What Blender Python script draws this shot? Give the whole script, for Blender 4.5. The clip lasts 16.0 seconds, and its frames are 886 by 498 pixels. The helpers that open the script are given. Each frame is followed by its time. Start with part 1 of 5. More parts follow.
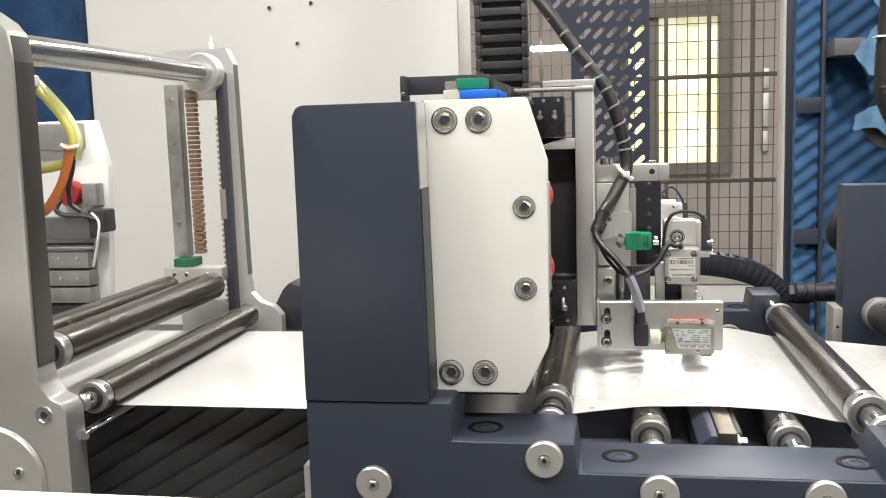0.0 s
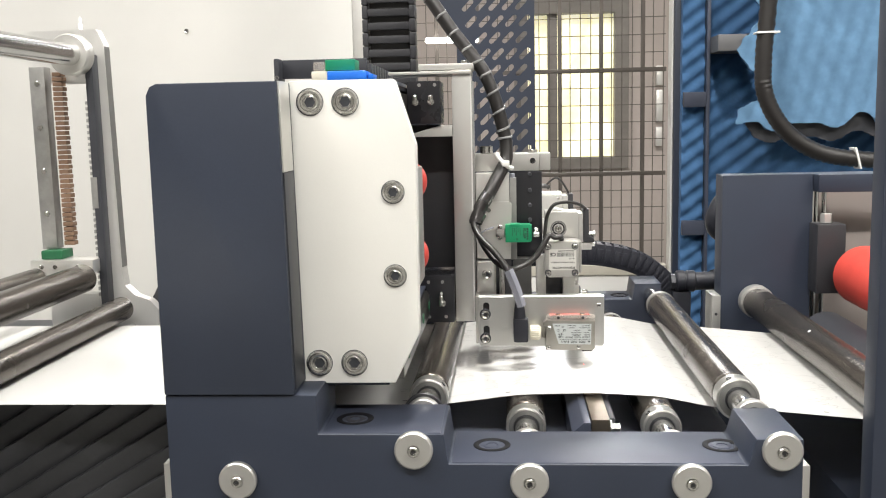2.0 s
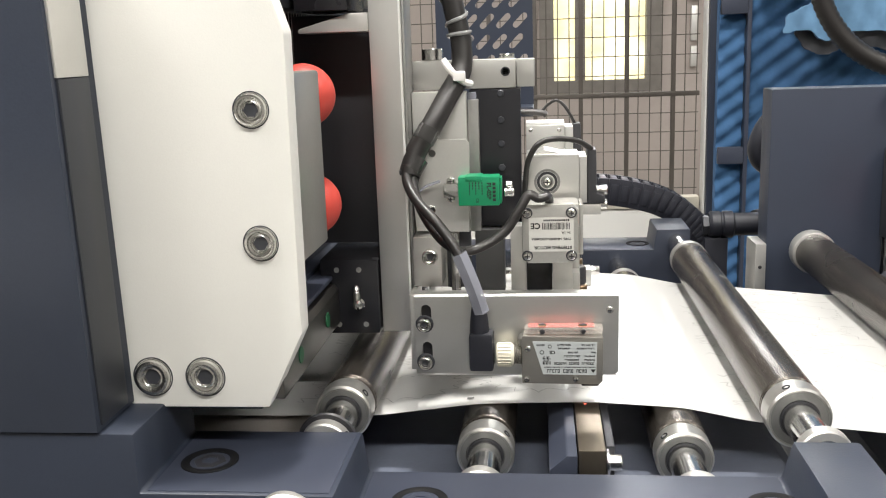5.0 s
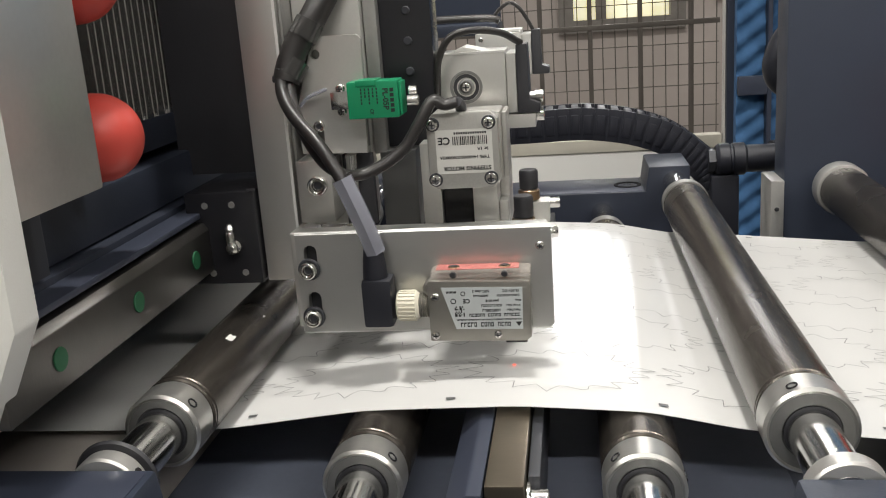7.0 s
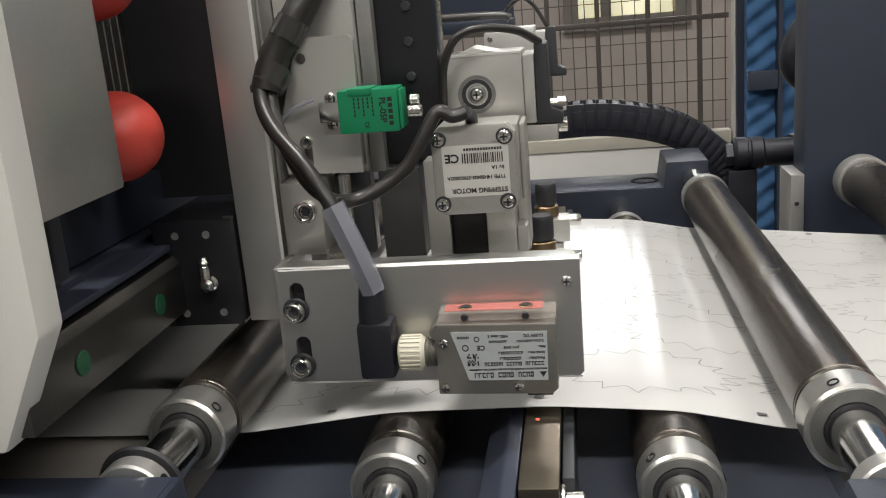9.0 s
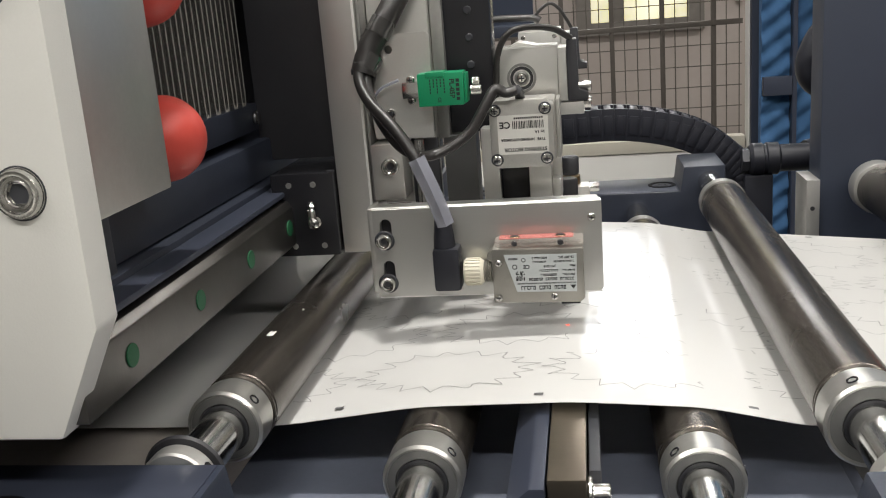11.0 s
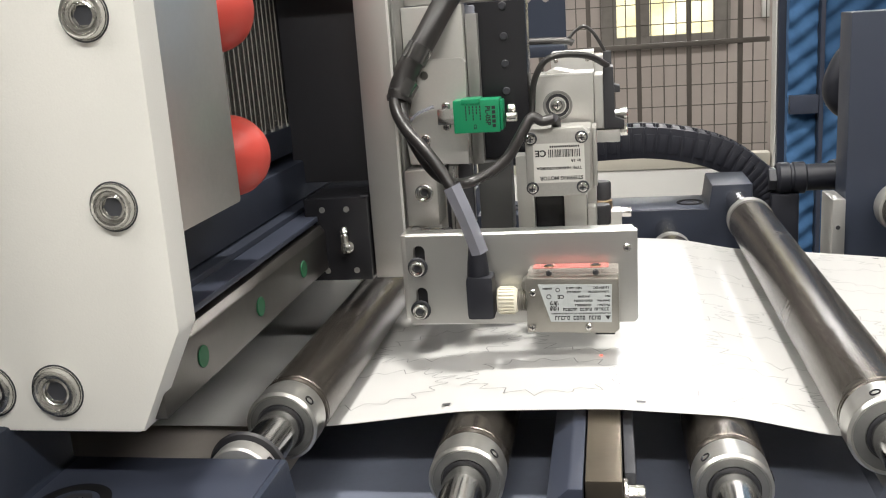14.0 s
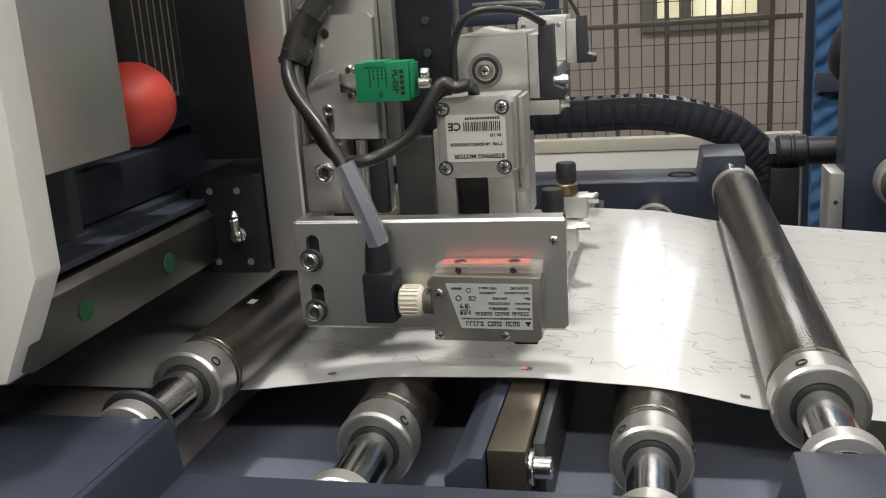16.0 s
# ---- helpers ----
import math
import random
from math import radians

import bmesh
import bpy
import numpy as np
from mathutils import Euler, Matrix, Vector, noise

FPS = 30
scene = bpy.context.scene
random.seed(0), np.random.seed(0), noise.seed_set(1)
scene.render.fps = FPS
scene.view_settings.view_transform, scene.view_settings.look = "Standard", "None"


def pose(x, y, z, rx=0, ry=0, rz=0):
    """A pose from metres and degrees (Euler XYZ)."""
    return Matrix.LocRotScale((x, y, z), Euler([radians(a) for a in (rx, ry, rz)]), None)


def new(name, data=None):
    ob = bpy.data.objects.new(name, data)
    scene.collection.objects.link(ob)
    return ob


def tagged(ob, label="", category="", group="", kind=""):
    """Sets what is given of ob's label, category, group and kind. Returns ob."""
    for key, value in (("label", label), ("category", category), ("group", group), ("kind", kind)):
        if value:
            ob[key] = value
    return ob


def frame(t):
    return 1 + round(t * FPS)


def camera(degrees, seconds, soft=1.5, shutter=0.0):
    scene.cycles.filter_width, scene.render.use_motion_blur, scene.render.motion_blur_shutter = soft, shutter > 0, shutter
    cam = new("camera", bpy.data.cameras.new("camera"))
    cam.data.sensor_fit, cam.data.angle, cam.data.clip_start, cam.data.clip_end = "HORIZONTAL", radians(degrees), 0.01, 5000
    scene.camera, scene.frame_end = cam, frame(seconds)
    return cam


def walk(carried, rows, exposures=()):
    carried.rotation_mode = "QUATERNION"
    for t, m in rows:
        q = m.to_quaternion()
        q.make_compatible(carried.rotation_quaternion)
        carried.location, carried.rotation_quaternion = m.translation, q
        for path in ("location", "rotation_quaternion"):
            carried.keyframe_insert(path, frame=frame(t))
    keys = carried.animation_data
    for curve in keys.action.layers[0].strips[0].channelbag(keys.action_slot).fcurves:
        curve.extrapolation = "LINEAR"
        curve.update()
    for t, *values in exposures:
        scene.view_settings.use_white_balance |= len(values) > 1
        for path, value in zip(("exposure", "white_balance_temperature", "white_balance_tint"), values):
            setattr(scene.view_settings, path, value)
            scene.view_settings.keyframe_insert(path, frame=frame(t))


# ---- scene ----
cam = camera(50.8, 16.0, soft=1.1)
PATH = [
    (0.0, pose(0.0447, -0.6536, 1.1405, 82.70, 1.77, 9.69)),
    (0.5, pose(0.0522, -0.6148, 1.1332, 82.28, 1.51, 7.38)),
    (1.0, pose(0.0586, -0.6114, 1.1336, 82.12, 1.37, 5.52)),
    (1.5, pose(0.0628, -0.6272, 1.1313, 82.13, 1.26, 4.41)),
    (2.0, pose(0.0695, -0.6318, 1.1308, 82.24, 1.25, 3.92)),
    (2.5, pose(0.0699, -0.6263, 1.1301, 82.18, 1.32, 3.97)),
    (3.0, pose(0.0657, -0.6091, 1.1268, 81.80, 1.34, 3.64)),
    (3.2, pose(0.0642, -0.5985, 1.1280, 81.61, 1.31, 3.47)),
    (5.3, pose(0.1306, -0.3312, 1.0978, 77.31, 2.18, 6.50)),
    (5.5, pose(0.1403, -0.3063, 1.0920, 77.00, 2.41, 6.94)),
    (6.0, pose(0.1576, -0.2536, 1.0749, 75.91, 3.01, 7.41)),
    (6.5, pose(0.1685, -0.2254, 1.0682, 75.27, 3.67, 7.30)),
    (7.0, pose(0.1715, -0.2039, 1.0643, 74.97, 3.99, 7.35)),
    (7.5, pose(0.1704, -0.1985, 1.0631, 74.79, 4.35, 7.34)),
    (8.0, pose(0.1660, -0.1996, 1.0629, 74.87, 4.71, 7.38)),
    (8.5, pose(0.1622, -0.2009, 1.0641, 75.03, 4.78, 7.40)),
    (9.0, pose(0.1616, -0.1968, 1.0615, 75.00, 4.75, 7.52)),
    (9.2, pose(0.1658, -0.1921, 1.0614, 74.79, 5.16, 8.16)),
    (11.3, pose(0.1542, -0.2151, 1.0659, 75.30, 4.46, 8.22)),
    (11.5, pose(0.1573, -0.2170, 1.0673, 75.29, 4.54, 8.32)),
    (12.0, pose(0.1627, -0.2187, 1.0690, 75.44, 4.66, 8.51)),
    (12.5, pose(0.1644, -0.2193, 1.0679, 75.55, 4.77, 8.84)),
    (13.0, pose(0.1622, -0.2215, 1.0689, 75.74, 4.80, 9.23)),
    (13.5, pose(0.1530, -0.2278, 1.0719, 75.87, 4.50, 9.42)),
    (14.0, pose(0.1480, -0.2374, 1.0724, 76.06, 3.94, 9.67)),
    (14.5, pose(0.1601, -0.2443, 1.0700, 76.13, 3.77, 10.37)),
    (15.0, pose(0.1725, -0.2186, 1.0518, 75.87, 3.63, 10.61)),
    (15.5, pose(0.1858, -0.2113, 1.0557, 75.97, 3.83, 11.33)),
    (16.0, pose(0.1985, -0.2094, 1.0527, 75.23, 3.79, 12.48)),
]
walk(cam, PATH, [(0.0, 0.08), (0.5, 0.1), (1.5, 0.2), (3.0, 0.3), (5.5, 0.12), (6.0, -0.18), (7.0, -0.4), (9.0, -0.62), (11.5, -0.35), (12.5, -0.28), (13.5, -0.17), (14.0, 0.02), (14.5, 0.03), (15.0, -0.17), (15.5, -0.12), (16.0, -0.55)])

# ---- light ----
world = bpy.data.worlds.new("world")
scene.world = world
world.use_nodes = True
wn = world.node_tree.nodes
sky = wn.new("ShaderNodeTexSky")
sky.sky_type = "NISHITA"
sky.sun_disc = False
sky.sun_elevation, sky.sun_rotation = radians(40), radians(20)
world.node_tree.links.new(sky.outputs[0], wn["Background"].inputs[0])
wn["Background"].inputs[1].default_value = 0.08


def area_lamp(name, x, y, z, sx, sy, watts, colour=(1, 0.97, 0.92), rx=0, ry=0, rz=0):
    lamp = bpy.data.lights.new(name, "AREA")
    lamp.shape, lamp.size, lamp.size_y, lamp.energy, lamp.color = "RECTANGLE", sx, sy, watts, colour
    ob = new(name, lamp)
    ob.matrix_basis = pose(x, y, z, rx, ry, rz)
    return ob


# hall lights: rows of fluorescent battens under the ceiling, a short one over the machine
TUBES = [(-1.4, -0.9), (0.3, -1.6), (2.0, -1.6), (-1.4, 0.3), (0.15, 0.25), (2.0, 0.3), (-1.4, 3.2), (0.6, 3.2), (2.6, 3.2)]
SPOT = (0.15, 0.25)
for tx, ty in TUBES:
    area_lamp("hall_light", tx, ty, 2.93, 0.16 if (tx, ty) == SPOT else 1.2, 0.12, 47 if (tx, ty) == SPOT else (42 if ty > 2 else ((46 if ty < 0 else 24) if tx < 0 and ty > -1.2 else (54 if ty < -1.2 else 26))))

# ---- materials ----


def mat(name, colour, rough=0.5, metal=0.0, grain=0.0, grain_scale=300.0, stretch=(1, 1, 1), bump=0.0, wear=0.0, wear_scale=18.0, coat=0.0, spec=0.5):
    m = bpy.data.materials.new(name)
    m.use_nodes = True
    nt = m.node_tree
    b = nt.nodes["Principled BSDF"]
    b.inputs["Base Color"].default_value = (*colour, 1)
    b.inputs["Roughness"].default_value = rough
    b.inputs["Metallic"].default_value = metal
    b.inputs["Coat Weight"].default_value = coat
    b.inputs["Specular IOR Level"].default_value = spec
    co = nt.nodes.new("ShaderNodeTexCoord")
    if grain or bump:
        mp = nt.nodes.new("ShaderNodeMapping")
        mp.inputs["Scale"].default_value = stretch
        nt.links.new(co.outputs["Object"], mp.inputs["Vector"])
        nz = nt.nodes.new("ShaderNodeTexNoise")
        nz.inputs["Scale"].default_value = grain_scale
        nz.inputs["Detail"].default_value = 3
        nt.links.new(mp.outputs[0], nz.inputs["Vector"])
    big = nt.nodes.new("ShaderNodeTexNoise")
    big.inputs["Scale"].default_value = wear_scale
    big.inputs["Detail"].default_value = 5
    nt.links.new(co.outputs["Object"], big.inputs["Vector"])
    last = None
    if grain:
        mix = nt.nodes.new("ShaderNodeMix")
        mix.data_type = "RGBA"
        mix.inputs[6].default_value = (*[c * (1 - grain) for c in colour], 1)
        mix.inputs[7].default_value = (*[min(1, c * (1 + grain)) for c in colour], 1)
        nt.links.new(nz.outputs["Fac"], mix.inputs[0])
        last = mix.outputs[2]
    if wear:
        ramp = nt.nodes.new("ShaderNodeMapRange")
        ramp.inputs[1].default_value, ramp.inputs[2].default_value = 0.35, 0.75
        nt.links.new(big.outputs["Fac"], ramp.inputs[0])
        mul = nt.nodes.new("ShaderNodeMix")
        mul.data_type = "RGBA"
        mul.inputs[6].default_value = (*colour, 1)
        if last is not None:
            nt.links.new(last, mul.inputs[6])
        mul.inputs[7].default_value = (*[c * (1 - wear) for c in colour], 1)
        nt.links.new(ramp.outputs[0], mul.inputs[0])
        last = mul.outputs[2]
        rr = nt.nodes.new("ShaderNodeMapRange")
        rr.inputs[3].default_value, rr.inputs[4].default_value = rough * 0.85, min(1, rough * 1.25)
        nt.links.new(big.outputs["Fac"], rr.inputs[0])
        nt.links.new(rr.outputs[0], b.inputs["Roughness"])
    if last is not None:
        nt.links.new(last, b.inputs["Base Color"])
    if bump:
        bp = nt.nodes.new("ShaderNodeBump")
        bp.inputs["Strength"].default_value = bump
        bp.inputs["Distance"].default_value = 0.0005
        nt.links.new(nz.outputs["Fac"], bp.inputs["Height"])
        nt.links.new(bp.outputs[0], b.inputs["Normal"])
    return m


def glass(name, colour, rough, alpha):
    m = mat(name, colour, rough)
    m.node_tree.nodes["Principled BSDF"].inputs["Alpha"].default_value = alpha
    return m


def glow(name, colour, strength):
    m = mat(name, colour, 0.6)
    b = m.node_tree.nodes["Principled BSDF"]
    b.inputs["Emission Color"].default_value = (*colour, 1)
    b.inputs["Emission Strength"].default_value = strength
    return m


NAVY = mat("navy_paint", (0.026, 0.033, 0.052), 0.42, 0, 0.12, 900, bump=0.12, wear=0.18, wear_scale=9, spec=0.45)
NAVY_TOP = mat("lighter_navy_paint", (0.05, 0.058, 0.085), 0.36, 0.25, 0.1, 600, (1, 12, 1), wear=0.2, wear_scale=12)
WHITE = mat("white_powder_coat", (0.74, 0.73, 0.69), 0.45, 0, 0.03, 1500, bump=0.15, wear=0.06, wear_scale=10)
WALL_WHITE = mat("white_panel", (0.7, 0.69, 0.66), 0.55, 0, 0.02, 500, wear=0.06, wear_scale=3)
ALU = mat("anodised_aluminium", (0.62, 0.61, 0.585), 0.38, 0.85, 0.07, 700, (1, 1, 14), bump=0.05, wear=0.12)
ALU_H = mat("brushed_aluminium", (0.6, 0.595, 0.57), 0.34, 0.9, 0.08, 500, (14, 1, 1), bump=0.06, wear=0.1)
ALU_L = mat("light_aluminium", (0.7, 0.69, 0.66), 0.36, 0.78, 0.05, 700, wear=0.08)
STEEL = mat("polished_steel", (0.66, 0.66, 0.65), 0.16, 1.0, 0.06, 400, (30, 1, 30), wear=0.15)
CHROME = mat("bolt_steel", (0.7, 0.69, 0.66), 0.2, 1.0, 0.25, 900, bump=0.3, wear=0.3, wear_scale=90)
BAND = mat("turned_steel_band", (0.52, 0.515, 0.49), 0.3, 0.85, 0.14, 300, (1, 20, 1), wear=0.25, wear_scale=40)
COLLAR_FACE = mat("matt_steel_face", (0.27, 0.268, 0.26), 0.42, 0.7, 0.1, 300, wear=0.2, wear_scale=50)
COLLAR = mat("grey_steel_collar", (0.4, 0.395, 0.38), 0.4, 0.75, 0.12, 300, wear=0.25, wear_scale=40)
TUBE = mat("bronze_anodised_tube", (0.125, 0.111, 0.097), 0.25, 0.82, 0.16, 160, (40, 1, 40), bump=0.03, wear=0.25, wear_scale=14)
RAIL = mat("ground_rail_steel", (0.17, 0.163, 0.154), 0.3, 0.95, 0.1, 200, (1, 8, 1), wear=0.3)
BLACK = mat("black_plastic", (0.03, 0.03, 0.034), 0.42, 0, 0.1, 600, bump=0.1, wear=0.2)
HOLE = mat("black_recess", (0.006, 0.006, 0.007), 0.6, 0, wear=0.2, spec=0.2)
BLACK_GLOSS = mat("black_gloss", (0.016, 0.016, 0.019), 0.25, 0, wear=0.2)
DARK = mat("dark_cover", (0.04, 0.042, 0.05), 0.4, 0, 0.15, 120, wear=0.35, wear_scale=7)
RUBBER = mat("cable_rubber", (0.02, 0.018, 0.0175), 0.36, 0, 0.15, 500, bump=0.12, wear=0.2, wear_scale=40)
GREEN = mat("green_plastic", (0.008, 0.24, 0.105), 0.36, 0, 0.05, 900, wear=0.1)
GREEN_CAP = mat("green_cap", (0.01, 0.1, 0.04), 0.5, wear=0.2, wear_scale=80)
BLUE = mat("blue_plastic", (0.01, 0.16, 0.72), 0.4, wear=0.1)
RED = mat("red_rubber", (0.56, 0.062, 0.045), 0.42, 0, 0.04, 300, wear=0.12, wear_scale=25)
BRASS = mat("nickel_brass", (0.36, 0.26, 0.16), 0.28, 0.95, 0.1, 300, wear=0.25, wear_scale=80)
BRONZE = mat("bronze_bar", (0.21, 0.18, 0.14), 0.3, 0.85, 0.12, 200, (1, 10, 1), wear=0.25)
IVORY = mat("ivory_plastic", (0.72, 0.68, 0.56), 0.4, wear=0.1, wear_scale=60)
SENSOR = mat("nickel_housing", (0.33, 0.315, 0.285), 0.36, 0.75, 0.05, 900, bump=0.08, wear=0.12, wear_scale=50)
MOTOR = mat("motor_casting", (0.47, 0.46, 0.43), 0.42, 0.6, 0.1, 900, bump=0.25, wear=0.12, wear_scale=50)
LABEL = mat("silver_label", (0.68, 0.67, 0.63), 0.4, 0.15, 0.03, 600, wear=0.06, wear_scale=60)
INK = mat("black_ink", (0.02, 0.02, 0.02), 0.6)
TAPE = mat("shiny_tape", (0.035, 0.034, 0.033), 0.12, 0, spec=1.0)
CLEAR = glass("clear_sleeve", (0.42, 0.43, 0.5), 0.15, 0.5)
CLEAR_RED = glass("red_clear_cover", (0.72, 0.24, 0.21), 0.15, 0.5)
# faint emission stands in for the sensor's red LED lighting the cover
CLEAR_RED.node_tree.nodes["Principled BSDF"].inputs["Emission Color"].default_value = (1.0, 0.08, 0.06, 1)
CLEAR_RED.node_tree.nodes["Principled BSDF"].inputs["Emission Strength"].default_value = 0.025
CLEAR_LID = glass("clear_cover", (0.75, 0.68, 0.62), 0.12, 0.2)
LASER = glow("red_light_spot", (1.0, 0.1, 0.06), 3.0)
FOAM = mat("blue_acoustic_foam", (0.035, 0.105, 0.23), 0.9, 0, 0.2, 150, bump=0.3, wear=0.3, wear_scale=6)
TIE = mat("white_nylon", (0.78, 0.77, 0.74), 0.4)
BROWN = mat("brown_bellows", (0.2, 0.12, 0.075), 0.6, 0, 0.15, 200, wear=0.2)
YELLOW = mat("yellow_tube", (0.5, 0.47, 0.12), 0.3, wear=0.15)
ORANGE = mat("orange_cable", (0.65, 0.19, 0.05), 0.45, wear=0.15)
HALL = mat("hall_wall", (0.37, 0.325, 0.3), 0.8, 0, 0.06, 30, wear=0.15, wear_scale=1.5)
HALL_LIGHT = mat("light_wall_paint", (0.62, 0.61, 0.58), 0.8, wear=0.1, wear_scale=1)
CONCRETE = mat("concrete_floor", (0.22, 0.215, 0.2), 0.6, 0, 0.1, 20, wear=0.25, wear_scale=1.2)
CEIL = mat("ceiling_paint", (0.42, 0.415, 0.4), 0.8, wear=0.1, wear_scale=1)
WIRE = mat("guard_wire", (0.12, 0.105, 0.092), 0.5, 0.4, wear=0.2)
WIN_FRAME = mat("window_frame_paint", (0.16, 0.145, 0.13), 0.5, wear=0.2)
TUBE_GLOW = glow("fluorescent_tube", (1.0, 0.97, 0.92), 9.0)
PAN = mat("grey_navy_pan", (0.13, 0.145, 0.19), 0.5, 0, 0.1, 300, wear=0.3, wear_scale=10)
# near-white colour for highlights painted on aluminium edges and the rear cap
HIGHLIGHT = mat("aluminium_highlight", (0.86, 0.855, 0.83), 0.3, 0.35, 0.05, 700, wear=0.08)
PLUG = mat("moulded_plug", (0.014, 0.015, 0.022), 0.42, 0, 0.08, 500, wear=0.15)
PALE_LABEL = mat("pale_type_label", (0.52, 0.55, 0.55), 0.4, 0.1, 0.03, 600, wear=0.06, wear_scale=60)
# darker copy of the navy paint for beams and ledges in shade
NAVY_SHADED = mat("shaded_navy_paint", (0.024, 0.029, 0.044), 0.4, 0, 0.1, 700, bump=0.1, wear=0.2)
PLEAT = mat("pleated_black_fabric", (0.05, 0.051, 0.056), 0.5, 0, 0.2, 250, bump=0.15, wear=0.3)
SKY_PANE = glow("overcast_sky", (0.95, 0.97, 1.0), 14.0)
PAPER = mat("coated_white_paper", (0.72, 0.715, 0.7), 0.11, 0, 0.012, 120, wear=0.03, wear_scale=6, coat=0.0)

_pt = PAPER.node_tree
_tl = _pt.nodes.new("ShaderNodeBsdfTranslucent")
_tl.inputs[0].default_value = (0.9, 0.89, 0.86, 1)
_mx = _pt.nodes.new("ShaderNodeMixShader")
_mx.inputs[0].default_value = 0.22
_pt.links.new(_pt.nodes["Principled BSDF"].outputs[0], _mx.inputs[1])
_pt.links.new(_tl.outputs[0], _mx.inputs[2])
_pt.links.new(_mx.outputs[0], _pt.nodes["Material Output"].inputs[0])

# daylight behind the panes: yellowish foliage blurred by distance
DAY = glow("daylight_foliage", (0.9, 0.86, 0.55), 0.85)
_nt = DAY.node_tree
_nz = _nt.nodes.new("ShaderNodeTexNoise")
_nz.inputs["Scale"].default_value, _nz.inputs["Detail"].default_value = 5.0, 6
_rp = _nt.nodes.new("ShaderNodeValToRGB")
_rp.color_ramp.elements[0].position, _rp.color_ramp.elements[0].color = 0.32, (0.5, 0.45, 0.24, 1)
_rp.color_ramp.elements[1].position, _rp.color_ramp.elements[1].color = 0.62, (1.0, 0.94, 0.76, 1)
_tc = _nt.nodes.new("ShaderNodeTexCoord")
_nt.links.new(_tc.outputs["Object"], _nz.inputs["Vector"])
_nt.links.new(_nz.outputs["Fac"], _rp.inputs[0])
_nt.links.new(_rp.outputs[0], _nt.nodes["Principled BSDF"].inputs["Emission Color"])

# ---- building helpers ----


def thing(name, x, y, z, label, category, group="", kind=""):
    ob = new(name)
    ob.location = (x, y, z)
    ob.empty_display_size = 0.02
    return tagged(ob, label, category, group, kind)


def solid(name, bm, material, smooth=True):
    me = bpy.data.meshes.new(name)
    bmesh.ops.recalc_face_normals(bm, faces=bm.faces)
    bm.to_mesh(me)
    bm.free()
    me.materials.append(material)
    if smooth:
        me.polygons.foreach_set("use_smooth", [True] * len(me.polygons))
        me.set_sharp_from_angle(angle=radians(35))
    return me


def origin_of(ob):
    p = Vector((0, 0, 0))
    while ob is not None:
        p += ob.location
        ob = ob.parent
    return p


def part(name, bm, material, parent, label=""):
    """One mesh, drawn in world places, as a part of its thing."""
    off = origin_of(parent)
    bmesh.ops.translate(bm, verts=bm.verts, vec=-off)
    ob = new(name, solid(name, bm, material))
    ob.parent = parent
    return tagged(ob, label)


def lone(name, bm, material, label, category, group="", kind=""):
    """A thing of one mesh, its origin at its base."""
    lo = Vector([min(v.co[i] for v in bm.verts) for i in range(3)])
    hi = Vector([max(v.co[i] for v in bm.verts) for i in range(3)])
    base = Vector(((lo.x + hi.x) / 2, (lo.y + hi.y) / 2, lo.z))
    bmesh.ops.translate(bm, verts=bm.verts, vec=-base)
    ob = new(name, solid(name, bm, material))
    ob.location = base
    return tagged(ob, label, category, group, kind)


def box(x0, x1, y0, y1, z0, z1, bevel=0.0006, bm=None):
    bm = bm or bmesh.new()
    made = bmesh.ops.create_cube(bm, size=1)["verts"]
    for v in made:
        v.co = Vector((x0 + (v.co.x + 0.5) * (x1 - x0), y0 + (v.co.y + 0.5) * (y1 - y0), z0 + (v.co.z + 0.5) * (z1 - z0)))
    bevel = min(bevel, 0.45 * min(abs(x1 - x0), abs(y1 - y0), abs(z1 - z0)))
    if bevel > 0:
        edges = list({e for v in made for e in v.link_edges})
        bmesh.ops.bevel(bm, geom=edges, offset=bevel, segments=2, affect="EDGES", profile=0.6)
    return bm


def lathe(profile, at, axis="y", seg=40, bm=None):
    """A turned solid: profile of (radius, distance along the axis)."""
    bm = bm or bmesh.new()
    rings = []
    for r, h in profile:
        ring = []
        for i in range(seg):
            a = 2 * math.pi * i / seg
            u, v = r * math.cos(a), r * math.sin(a)
            p = {"x": (h, u, v), "y": (u, h, v), "z": (u, v, h)}[axis]
            ring.append(bm.verts.new(Vector(at) + Vector(p)))
        rings.append(ring)
    for a, b in zip(rings, rings[1:]):
        for i in range(seg):
            bm.faces.new((a[i], a[(i + 1) % seg], b[(i + 1) % seg], b[i]))
    bm.faces.new(rings[0])
    bm.faces.new(rings[-1])
    return bm


def rod(at, r, length, axis="y", seg=28, bevel=0.0005, bm=None):
    b = min(bevel, r * 0.4, length * 0.4)
    return lathe([(r - b, 0), (r, b), (r, length - b), (r - b, length)], at, axis, seg, bm)


